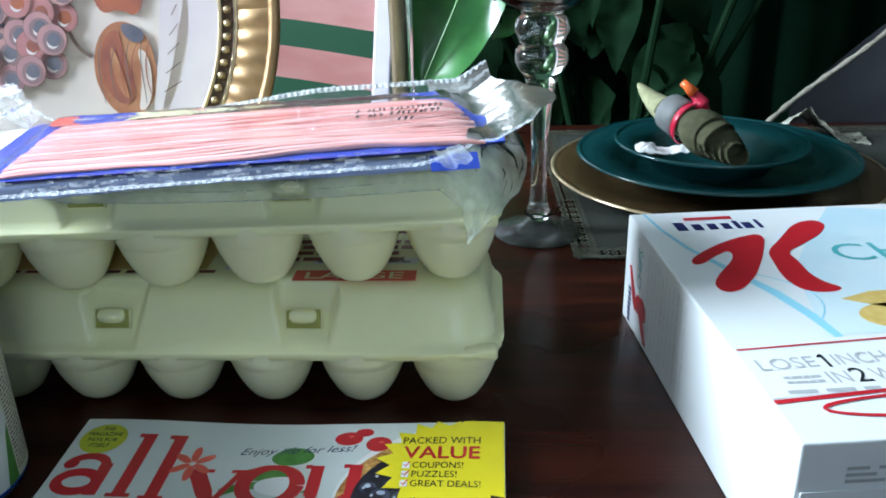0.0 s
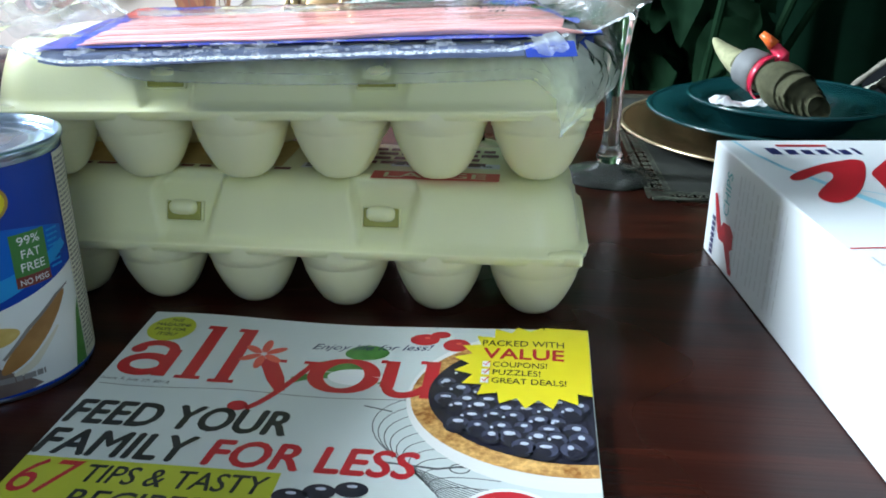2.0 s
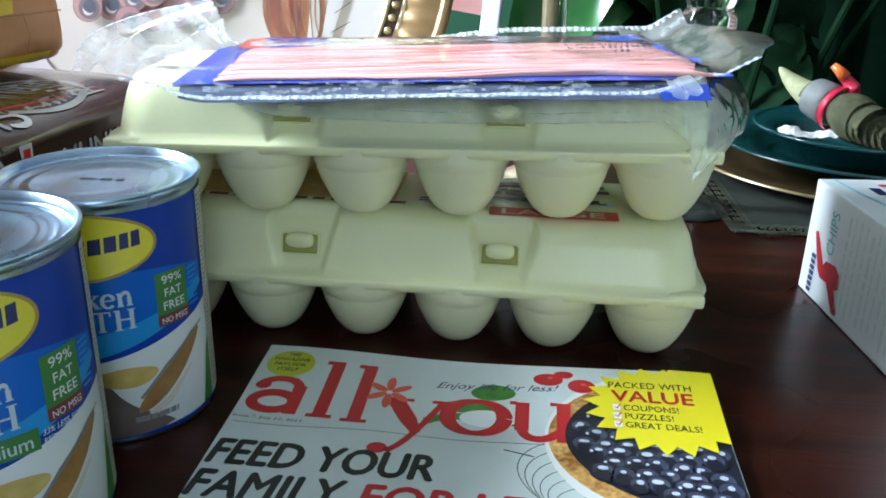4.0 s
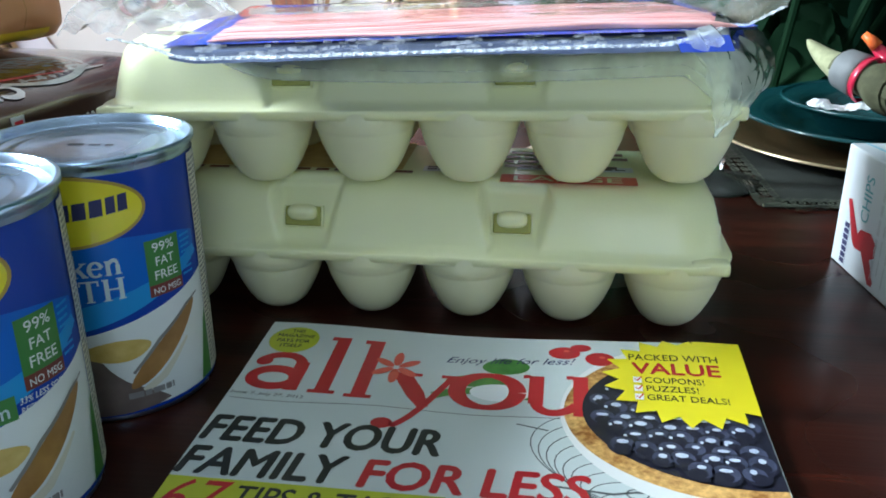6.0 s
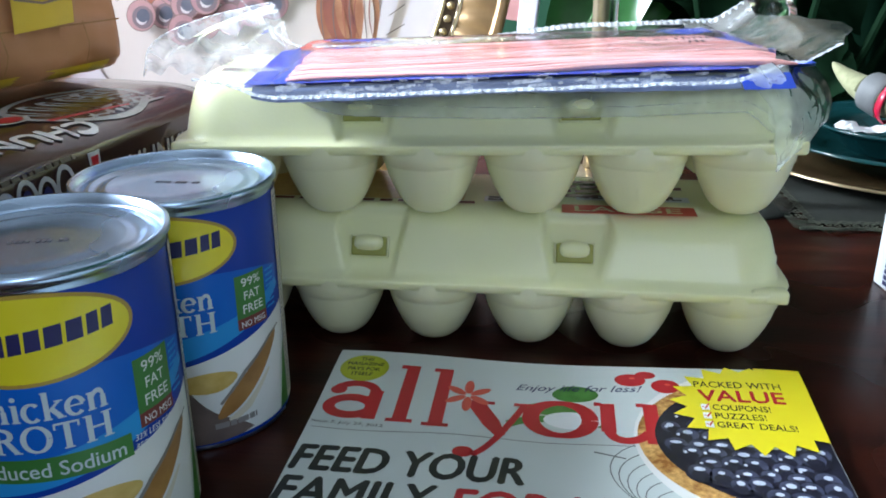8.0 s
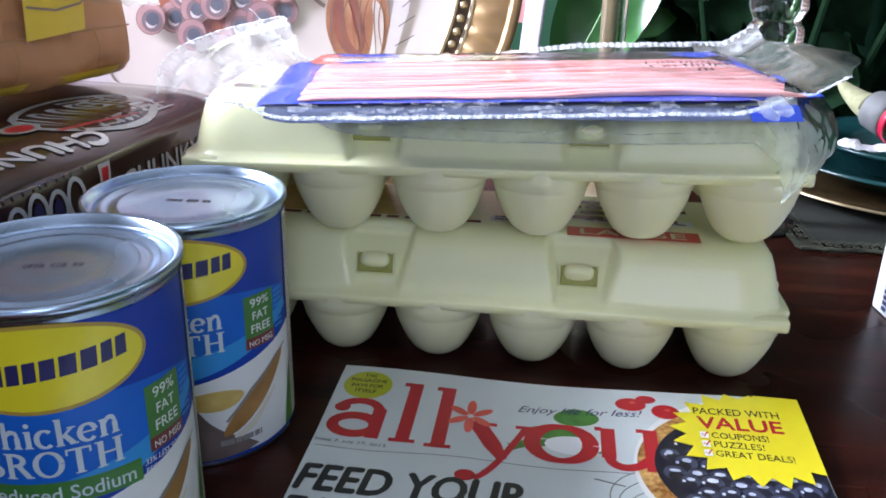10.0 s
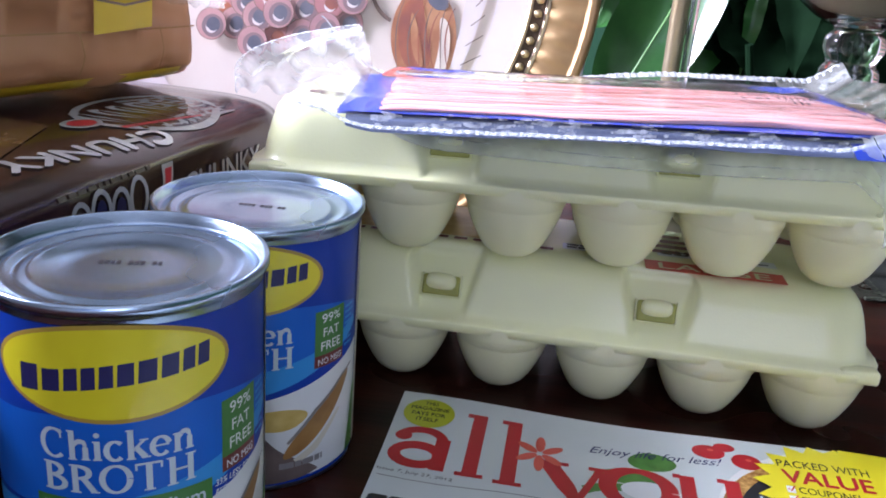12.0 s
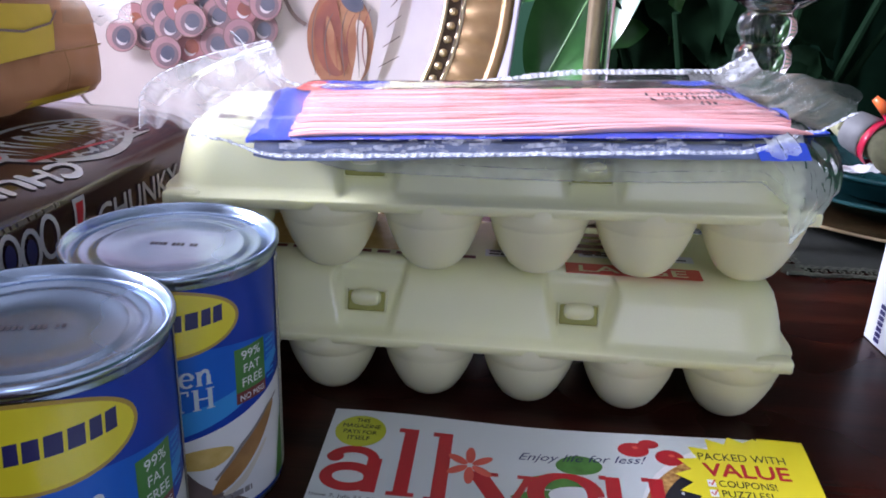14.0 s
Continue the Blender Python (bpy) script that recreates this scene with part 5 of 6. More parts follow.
def cookie_pack(label, m):
    c = thing("cookie_pack", label, "cookie pack", m, "stacked cookie packs")
    w, d, h = 0.165, 0.335, 0.0545

    def skin(a, b):
        t = b * 2 * math.pi
        n = 5.0
        cx = math.copysign(abs(math.cos(t)) ** (2 / n), math.cos(t))
        sz = math.copysign(abs(math.sin(t)) ** (2 / n), math.sin(t))
        y = -d / 2 + d * a
        pinch = 1 - 0.10 * smooth01((abs(2 * a - 1) - 0.86) / 0.14)
        wob = 1 + 0.004 * noise.noise(Vector((a * 9, b * 14, h)))
        return Vector((cx * w / 2 * wob * pinch, y, h / 2 + sz * h / 2 * pinch * wob))
    bm = grid_bm(60, 64, skin)
    bmesh.ops.remove_doubles(bm, verts=bm.verts[:], dist=0.0002)
    bmesh.ops.holes_fill(bm, edges=[e for e in bm.edges if e.is_boundary])
    part("wrapper", bm, M["wrap_brown"], c, smooth=True)
    bulge = lambda q: max(0.0, 1 - min(1.0, abs(q)) ** 5) ** 0.2
    up = lambda u, v, k: Vector((u, v - 0.022, h / 2 + h / 2 * bulge(2 * u / w) + 0.0004 + 0.4 * k))
    sd = lambda u, z, k: Vector((w / 2 * bulge(2 * z / h - 1) + 0.0006 + 0.4 * k, u - 0.022, z))
    R = lambda polys, k, key, name, f=up: part(name, polys_bm(polys, f, k, 0.008), M[key], c)
    R([[(-0.07, -0.14), (0.060, -0.14), (0.062, -0.03), (0.03, 0.05), (-0.07, 0.06)]], 0.0001, "wrap_choc", "cookie_print")
    R([ellipse(0.012, 0.0, 0.030, 0.045, 26), ellipse(0.03, -0.08, 0.024, 0.034, 22)], 0.0002, "cookie", "cookie_print")
    # the maker's mark as plain silver and dark shapes
    mk = lambda pts: [(0.043 + (u + 0.006) * 1.35, 0.106 + (v - 0.025) * 0.72) for u, v in pts]
    R([mk(ellipse(-0.006, 0.025, 0.024, 0.058, 34))], 0.0003, "silver_print", "mark_shape")
    R([mk(ellipse(-0.006, 0.025, 0.021, 0.052, 34))], 0.0004, "wrap_brown", "mark_shape")
    for k in range(6):
        y = -0.016 + 0.017 * k
        R(stroke(mk(curve_pts((-0.022 + 0.001 * k, y), (-0.012, y - 0.008), (0.002, y + 0.008), (0.012, y - 0.002), 10)), [0.005 + 0.003 * math.sin(i * 0.6) for i in range(11)]), 0.0005, "silver_print", "mark_stroke")
        R(stroke(mk(curve_pts((-0.019 + 0.001 * k, y), (-0.011, y - 0.006), (0.001, y + 0.006), (0.009, y - 0.002), 10)), 0.0026), 0.0006, "wrap_brown", "mark_stroke")
    for k in range(7):
        R(stroke([(0.020 + 0.008 * k, 0.112 + 0.002 * k), (0.034 + 0.006 * k, 0.145)], [0.0042, 0.001]), 0.0004, "silver_print", "mark_ray")
    R([ellipse(0.038, 0.062, 0.0085, 0.0105, 20)], 0.0006, "silver_print", "mark_dot")
    R([ellipse(0.038, 0.062, 0.0058, 0.0075, 20)], 0.0008, "red", "mark_dot")
    R(stroke([(0.055, 0.068), (0.066, 0.118)], [0.0036, 0.0015]), 0.0006, "red", "mark_stroke")
    part("lettering", text_bm("CHUNKY", 0, 0, 0.092, 0.0125, lambda u, v, k: up(0.0655 + v - 0.13 * u, 0.078 - u, k), 0.0006, 0.055), M["wrap_white"], c)
    part("lettering", text_bm("CHUNKY", 0, 0, 0.075, 0.0125, lambda u, v, k: sd(0.072 + u, 0.022 + v, k), 0.0004, 0.02), M["silver_print"], c)
    for k in range(4):
        ring = ellipse(-0.020 + 0.0125 * k, 0.031 + 0.002 * (k % 2), 0.0056, 0.0088, 16)
        R(stroke(ring + ring[:1], 0.0022), 0.0003 + 0.00005 * k, "silver_print", "mark_shape", lambda u, z, k: sd(u + 0.02, z, k))
    R([ellipse(-0.0075, 0.033, 0.0032, 0.0055, 14), ellipse(0.005, 0.031, 0.0032, 0.0055, 14)], 0.0006, "navy", "mark_shape", lambda u, z, k: sd(u + 0.02, z, k))
    R([[(0.034, 0.020), (0.039, 0.020), (0.045, 0.043), (0.036, 0.043)]], 0.0003, "silver_print", "mark_shape", lambda u, z, k: sd(u + 0.02, z, k))
    R([[(0.0355, 0.023), (0.0382, 0.023), (0.043, 0.041), (0.0375, 0.041)]], 0.0005, "red", "mark_shape", lambda u, z, k: sd(u + 0.02, z, k))
    R(bars(-0.03, 0.0425, 0.03, 0.0452, 1, 0.6, 3, 12), 0.0003, "cloth_tan", "small_print", lambda u, z, k: sd(u + 0.02, z, k))
    R([[(-0.135, 0.004), (-0.08, 0.004), (-0.09, 0.018), (-0.12, 0.016)]], 0.0003, "wrap_pink", "pink_print", sd)
    for s in (-1, 1):
        part("end_seal", grid_bm(30, 4, lambda a, b: Vector(((a - 0.5) * w * 0.94, s * (d / 2 + 0.012 * b - 0.001), h * 0.5 + 0.002 * math.sin(a * 30) + 0.0012 * math.sin(b * 12)))), M["wrap_brown"], c, smooth=True)
    return c


cookie_pack("dark brown glossy cookie pack underneath another one", pose(-0.337, 0.407, 0.0, 0, 0, -6.5))
cookie_pack("dark brown glossy cookie pack with silver print, stacked on another", pose(-0.335, 0.407, 0.0556, 0, 0, -6.8))

# ---- bread bag ----
bag = thing("bread_bag", "tan printed plastic bag with yellow print, lying on the cookie packs", "food bag", pose(-0.366, 0.475, 0.1118, 0, 0, -20))


def bag_f(a, b):
    t = b * 2 * math.pi
    y = -0.20 + 0.300 * a
    fat = math.sin(math.pi * min(1, max(0, 0.10 + 0.80 * a))) ** 0.22
    n = 4.5
    cx = math.copysign(abs(math.cos(t)) ** (2 / n), math.cos(t))
    sz = math.copysign(abs(math.sin(t)) ** (2 / n), math.sin(t))
    hgt = (0.090 - 0.020 * smooth01((a - 0.5) / 0.5)) * fat
    wob = 0.0022 * noise.noise(Vector((a * 7, b * 9, 2.0))) + 0.0013 * noise.noise(Vector((a * 22, b * 26, 5.0)))
    return Vector((cx * (0.058 * fat + wob), y, hgt / 2 + sz * (hgt / 2 + wob) + 0.004))


bm = grid_bm(90, 90, bag_f)
bmesh.ops.remove_doubles(bm, verts=bm.verts[:], dist=0.0002)
bmesh.ops.holes_fill(bm, edges=[e for e in bm.edges if e.is_boundary])
part("bag_body", bm, M["bag_tan"], bag, smooth=True)


def bag_side(u, z, k):
    a = (u + 0.20) / 0.300
    fat = math.sin(math.pi * min(1, max(0, 0.10 + 0.80 * a))) ** 0.22
    hgt = (0.090 - 0.020 * smooth01((a - 0.5) / 0.5)) * fat
    q = min(0.999, abs(2 * (z - 0.004) / hgt - 1))
    return Vector((0.058 * fat * (1 - q ** 4.5) ** (1 / 4.5) + 0.0012 + k, u, z))


part("yellow_print", polys_bm([[(0.022, 0.034), (0.062, 0.036), (0.064, 0.058), (0.024, 0.062)]], bag_side, 0.002, 0.008), M["bag_yellow"], bag)
part("yellow_band", polys_bm([rect(-0.18, 0.0065, 0.090, 0.0125)], bag_side, 0.0004, 0.006), M["bag_yellow"], bag)
part("printed_line", polys_bm(stroke([(0.024, 0.0505), (0.042, 0.0475), (0.060, 0.0495), (0.066, 0.055)], 0.0012), bag_side, 0.0032, 0.006), M["stem"], bag)
for u in (-0.10, -0.04, 0.015, 0.07):
    part("crease", polys_bm(stroke([(u, 0.014), (u + 0.002, 0.024), (u - 0.001, 0.036)], 0.0008), bag_side, 0.0012, 0.006), M["brown"], bag)
part("printed_line", polys_bm(stroke([(-0.15, 0.036), (-0.04, 0.0365), (0.1, 0.034)], 0.0008), bag_side, 0.0012, 0.01), M["brown"], bag)
part("clear_end", grid_bm(30, 24, lambda a, b: Vector((0.056 - 0.012 * a + 0.003 * noise.noise(Vector((a * 6, b * 6, 8))), 0.068 + 0.060 * a, 0.048 - 0.006 * a + (0.032 - 0.018 * a) * b + 0.003 * noise.noise(Vector((a * 9, b * 9, 3)))))), M["film_cloud"], bag, "clear empty end of the bag", True).visible_shadow = False

# ---- standing decorative plate ----
LEAN = 12
plate = thing("decorative_plate", "large gilt-rimmed plate painted with grapes and fruit, standing upright", "plate", pose(-0.244, 0.630, 0.179, 90 - LEAN, 0, 0))
# local: x right, y up along the plate, z towards the viewer
PR = 0.179
part("plate_body", lathe_bm([(0.0, -0.006), (0.10, -0.006), (0.145, 0.0), (PR - 0.002, 0.008), (PR, 0.0095), (PR - 0.002, 0.0105), (0.152, 0.004), (0.1445, 0.001), (0.10, -0.001), (0.0, -0.001)], 120), M["plate_face"], plate, smooth=True)
part("painted_face", lathe_bm([(0.138, 0.0012), (0.10, 0.0), (0.0, 0.0)], 100), M["plate_face"], plate, "cream face with painted fruit", True)
part("lilac_band", lathe_bm([(0.1385, 0.0022), (0.1190, 0.0016)], 100), M["plate_lilac"], plate, smooth=True)
part("rim_gold", lathe_bm([(PR + 0.0016, 0.0098), (PR + 0.001, 0.0125), (PR - 0.003, 0.0128), (PR - 0.006, 0.0105), (PR - 0.006, 0.008)], 120), M["gilt"], plate, "antique gold outer rim", True)


def flute_f(a, b):
    t = 2 * math.pi * a
    r = 0.1515 + (PR - 0.006 - 0.1515) * b
    k = abs(math.sin(t * 42))
    return Vector((r * math.cos(t), r * math.sin(t), 0.0040 + 0.0062 * b + 0.0022 * k * math.sin(math.pi * b)))


part("fluted_rim", grid_bm(420, 4, flute_f), M["gilt"], plate, "fluted antique gold rim", True)
for r0, r1 in ((0.1385, 0.1412), (0.1488, 0.1516)):
    part("gold_ring", lathe_bm([(r0, 0.0022), ((r0 + r1) / 2, 0.0048), (r1, 0.0035)], 120), M["gilt_bright"], plate, smooth=True)
part("bead_channel", lathe_bm([(0.1412, 0.0026), (0.1488, 0.0032)], 120), M["gilt_dark"], plate)
bead = None
for k in range(110):
    t = 2 * math.pi * k / 110
    at = pose(0.145 * math.cos(t), 0.145 * math.sin(t), 0.0042)
    if bead is None:
        bm = bmesh.new()
        bmesh.ops.create_icosphere(bm, subdivisions=1, radius=0.0029)
        bead = part("bead", bm, M["gilt_bright"], plate, smooth=True)
        bead.matrix_basis = at
    else:
        again(bead, plate, at)
face = lambda u, v, k: Vector((u + 0.008, v - 0.056, 0.0014 + k))
V = lambda polys, k, key, name: part(name, polys_bm(polys, face, k, 0.03), M[key], plate)
rnd = random.Random(9)
# grape cluster, a tapering bunch
GR = 0.0098
for row, (count, u0, v0) in enumerate(((4, -0.030, 0.0840), (4, -0.024, 0.0710), (4, -0.016, 0.0588), (5, -0.045, 0.0412), (7, -0.0625, 0.0274), (7, -0.0695, 0.0150), (5, -0.0407, 0.0072))):
    for c in range(count):
        u = u0 + c * 0.0150 + rnd.uniform(-0.0012, 0.0012)
        v = v0 + c * 0.0041 + rnd.uniform(-0.0012, 0.0012)
        pink = rnd.random() < 0.16
        lift = 0.0004 + 0.0003 * ((row * 7 + c * 3) % 9)
        V([ellipse(u, v, GR * 1.04, GR * 1.04, 24)], lift - 0.00005, "stem", "painted_outline")
        V([ellipse(u, v, GR, GR, 24)], lift, "grape_pink" if pink else "grape", "painted_grape")
        V([ellipse(u + 0.0010, v - 0.0012, GR * 0.74, GR * 0.74, 20)], lift + 0.0001, "grape_pink" if pink else "grape_mid", "grape_shade")
        V([ellipse(u + 0.0014, v - 0.0006, GR * 0.46, GR * 0.50, 16)], lift + 0.00015, "fig_red" if pink else "grape_core", "grape_shade")
        V(stroke(ellipse(u + 0.0008, v - 0.0006, GR * 0.42, GR * 0.46, 10, 190, 320), [0.0003, 0.0008, 0.0014, 0.0018, 0.0019, 0.0018, 0.0016, 0.0012, 0.0008, 0.0004, 0.0003]), lift + 0.0002, "plate_lilac", "grape_gleam")
V(stroke(curve_pts((0.020, 0.060), (0.034, 0.052), (0.030, 0.035), (0.046, 0.028), 14), 0.0024) + stroke(curve_pts((0.028, 0.046), (0.022, 0.044), (0.018, 0.052), (0.012, 0.05), 8), 0.0014), 0.0006, "stem", "painted_stem")
V([rounded([(0.046, 0.026), (0.052, 0.044), (0.066, 0.052), (0.082, 0.044), (0.089, 0.022), (0.086, 0.000), (0.072, -0.012), (0.058, -0.008), (0.048, 0.008)])], 0.0005, "fruit", "painted_pear")
V([rounded([(0.050, 0.024), (0.054, 0.040), (0.064, 0.047), (0.066, 0.036), (0.070, 0.020), (0.074, 0.004), (0.066, -0.004), (0.055, 0.004)])], 0.0008, "fig_red", "painted_pear_blush")
V([rounded([(0.066, 0.050), (0.080, 0.046), (0.082, 0.038), (0.074, 0.036), (0.067, 0.042)])], 0.0009, "grape_core", "painted_pear_crown")
V([rounded([(0.076, 0.034), (0.083, 0.030), (0.085, 0.012), (0.082, -0.004), (0.074, -0.008), (0.077, 0.006), (0.078, 0.020)])], 0.0010, "plate_face", "painted_pear_light")
V([rounded([(0.058, 0.036), (0.062, 0.030), (0.066, 0.016), (0.070, 0.000), (0.064, 0.004), (0.059, 0.018)])], 0.0011, "fruit", "painted_pear_streak")
for k in range(8):
    x = 0.050 + 0.0045 * k
    V(stroke(curve_pts((x + 0.004, 0.042 - 0.003 * (k % 3)), (x - 0.002, 0.028), (x + 0.003 * math.sin(k * 2.3), 0.012), (x + 0.003, -0.002 + 0.004 * (k % 2)), 8), [0.0003 + 0.0006 * math.sin(i * 0.39) for i in range(9)]), 0.0013, "fig_red" if k % 2 else "stem", "painted_stroke")
V([rounded([(0.048, 0.070), (0.054, 0.092), (0.066, 0.100), (0.078, 0.090), (0.084, 0.070), (0.078, 0.052), (0.066, 0.058), (0.054, 0.054)])], 0.0006, "fig_red", "painted_fig")
V([rounded([(0.056, 0.074), (0.062, 0.092), (0.068, 0.092), (0.066, 0.072), (0.060, 0.062)])], 0.0009, "fruit", "painted_fig_light")
V([ellipse(-0.085, 0.074, 0.026, 0.032, 26)], 0.0006, "grape_core", "painted_plum")
V([[(0.086, -0.02), (0.098, 0.02), (0.108, 0.06), (0.104, 0.085), (0.094, 0.070), (0.090, 0.03), (0.084, -0.01)]], 0.0007, "plate_lilac", "painted_leaf")
for k in range(5):
    V(stroke([(0.092 + 0.002 * k, 0.005 + 0.012 * k), (0.104, 0.012 + 0.012 * k)], 0.0006), 0.0010, "stem", "painted_vein")
V([ellipse(-0.045, -0.052, 0.024, 0.010, 22), ellipse(0.0, -0.06, 0.018, 0.009, 20)], 0.0006, "grape_pink", "painted_fruit")
V(stroke(curve_pts((-0.07, -0.05), (-0.04, -0.036), (-0.01, -0.046), (0.03, -0.038), 12), 0.0022), 0.0007, "leafprint", "painted_stem")
V(stroke(curve_pts((0.048, -0.012), (0.075, -0.03), (0.09, -0.025), (0.10, -0.015), 10), 0.0012), 0.0006, "stem", "painted_stem")
# easel behind the plate
easel = thing("plate_stand", "small dark wire stand behind the upright plate", "plate stand", pose(-0.24, 0.63, 0))
for sx in (-0.06, 0.06):
    part("leg", tube_bm([(sx, 0.10, 0.003), (sx * 0.8, 0.075, 0.08), (sx * 0.5, 0.062, 0.21)], 0.003, 8), M["gilt_dark"], easel)
    part("hook", tube_bm([(sx, 0.10, 0.003), (sx, -0.02, 0.003), (sx, -0.055, 0.004), (sx, -0.058, 0.014)], 0.003, 8), M["gilt_dark"], easel)
part("brace", tube_bm([(-0.06, 0.10, 0.003), (0.06, 0.10, 0.003)], 0.003, 8), M["gilt_dark"], easel)

# ---- goblet ----
goblet = thing("glass_goblet", "clear glass goblet with a knobbed stem and a beige filler inside", "goblet", pose(0.105, 0.6925, 0))
part("foot", lathe_bm([(0.0, 0.0012), (0.020, 0.0008), (0.0335, 0.0), (0.0345, 0.0012), (0.0335, 0.0026), (0.020, 0.0045), (0.011, 0.0085), (0.0085, 0.0115), (0.0, 0.0115)], 56), M["glass_dull"], goblet, "dull clear foot", True)
stem = [(0.0, 0.0118), (0.0085, 0.0125), (0.0105, 0.0165), (0.0085, 0.0205), (0.0066, 0.026), (0.0060, 0.04), (0.0064, 0.07), (0.0080, 0.098), (0.0105, 0.115), (0.0125, 0.1225), (0.0165, 0.1265), (0.0195, 0.1335), (0.0185, 0.1405), (0.0155, 0.1450),
        (0.0165, 0.1475), (0.0196, 0.1545), (0.0185, 0.1615), (0.0145, 0.1655), (0.0155, 0.168), (0.028, 0.1735), (0.040, 0.1825), (0.049, 0.196), (0.053, 0.215), (0.054, 0.245), (0.0545, 0.27), (0.0533, 0.27), (0.0528, 0.245), (0.0517, 0.215), (0.0475, 0.197), (0.0385, 0.1842), (0.027, 0.1757), (0.012, 0.1716), (0.0, 0.171)]
part("bowl_and_stem", lathe_bm(stem, 64), M["glass"], goblet, smooth=True)
# added solid: the bowl is empty glass, its brownish reflections are painted here
part("wax", lathe_bm([(0.0, 0.1722), (0.012, 0.1728), (0.0268, 0.177), (0.038, 0.1855), (0.0468, 0.198), (0.0508, 0.215), (0.0515, 0.232), (0.0, 0.233)], 48), M["amber"], goblet, "added beige filler for the reflections in the empty bowl", True)

# ---- candle stick ----
stick = thing("candlestick", "slim worn brass candlestick standing on the table", "candlestick", pose(-0.003, 0.745, 0))
part("foot", lathe_bm([(0.0, 0.0), (0.032, 0.0), (0.033, 0.003), (0.026, 0.007), (0.010, 0.012), (0.0, 0.012)], 40), M["brass"], stick, smooth=True)
part("shaft", lathe_bm([(0.0, 0.0125), (0.008, 0.0125), (0.0062, 0.03), (0.006, 0.10), (0.0066, 0.18), (0.0068, 0.30), (0.012, 0.31), (0.0, 0.312)], 28), M["brass"], stick, smooth=True)
part("rod", lathe_bm([(0.0, 0.0126), (0.0030, 0.0126), (0.0030, 0.30), (0.0, 0.302)], 14), M["glass"], stick, "clear glass rod beside the shaft", True).location = (0.0095, -0.004, 0)

# ---- place setting ----
placemat = thing("placemat", "dark grey-green woven placemat with a lace border", "placemat", pose(0.131, 0.640, 0, 0, 0, 1.5))
part("cloth", grid_bm(50, 40, lambda a, b: Vector((0.012 + 0.42 * a, 0.012 + 0.32 * b, 0.0012 + 0.0004 * math.sin(a * 30) * math.sin(b * 24)))), M["mat"], placemat, smooth=True)


def lace(p0, p1, nx, ny):
    bm = bmesh.new()
    d = Vector(p1) - Vector(p0)
    n = int(d.length / 0.006)
    for k in range(n):
        c = Vector(p0) + d * ((k + 0.5) / n)
        for r, off in ((0.0034, 0.0), (0.0026, 0.007), (0.0034, 0.013)):
            ring = [bm.verts.new((c.x + nx * off + rr * math.cos(q), c.y + ny * off + rr * math.sin(q), 0.0018 + 0.0005 * (k % 2))) for rr in (r, r * 0.45) for q in [2 * math.pi * i / 8 for i in range(8)]]
            for i in range(8):
                bm.faces.new((ring[i], ring[(i + 1) % 8], ring[8 + (i + 1) % 8], ring[8 + i]))
    return bm


for name, p0, p1, nx, ny in (("lace_border", (0, 0), (0.43, 0), 0, 1), ("lace_border", (0, 0), (0, 0.34), 1, 0), ("lace_border", (0.43, 0), (0.43, 0.34), -1, 0), ("lace_border", (0, 0.34), (0.43, 0.34), 0, -1)):
    part(name, lace((*p0, 0), (*p1, 0), nx, ny), M["lace"], placemat)
cord = [(0.43 * i / 90, -0.001 + 0.0012 * math.sin(i * 0.9), 0.0022) for i in range(91)]
part("corded_edge", tube_bm(cord, 0.0013, 6), M["lace"], placemat)

charger = thing("charger_plate", "round brass charger plate on the placemat", "charger plate", pose(0.270, 0.818, 0.0024))
part("dish", lathe_bm([(0.0, 0.0), (0.09, 0.0), (0.105, 0.002), (0.115, 0.0065), (0.143, 0.0085), (0.1455, 0.0098), (0.143, 0.0104), (0.114, 0.0085), (0.104, 0.0042), (0.088, 0.0022), (0.0, 0.0022)], 96), M["charger"], charger, smooth=True)
part("rim", lathe_bm([(0.1425, 0.0106), (0.1448, 0.0114), (0.1464, 0.0102), (0.1455, 0.0092)], 96), M["gilt_bright"], charger, "bright gold rim", True)


def dish(name, label, r, z, x, y, h, cat):
    t = thing(name, label, cat, pose(x, y, z))
    part("bowl", lathe_bm([(0.0, 0.0), (r * 0.55, 0.0), (r * 0.62, 0.002), (r * 0.7, h * 0.5), (r * 0.97, h * 0.92), (r, h), (r * 0.985, h + 0.0012), (r * 0.69, h * 0.5 + 0.003), (r * 0.6, 0.0042), (0.0, 0.0038)], 96), M["teal"], t, smooth=True)
    part("rim", lathe_bm([(r * 0.965, h + 0.0006), (r * 0.988, h + 0.002), (r * 1.006, h + 0.0002), (r * 0.99, h - 0.0012)], 96), M["teal"], t, smooth=True)
    return t


dish("dinner_plate", "dark teal glazed dinner plate on the brass charger", 0.121, 0.0068, 0.268, 0.816, 0.0205, "plate")
dish("salad_plate", "small dark teal glazed plate stacked on a larger one", 0.083, 0.0145, 0.262, 0.812, 0.0245, "plate")

napkin = thing("rolled_napkin", "olive rolled cloth napkin with red ring, lying on the plates", "napkin", pose(0, 0, 0))
A, B = Vector((0.2605, 0.7615, 0.0483)), Vector((0.211, 0.846, 0.0690))
axis = (B - A).normalized()
turnq = axis.to_track_quat("Z", "Y")


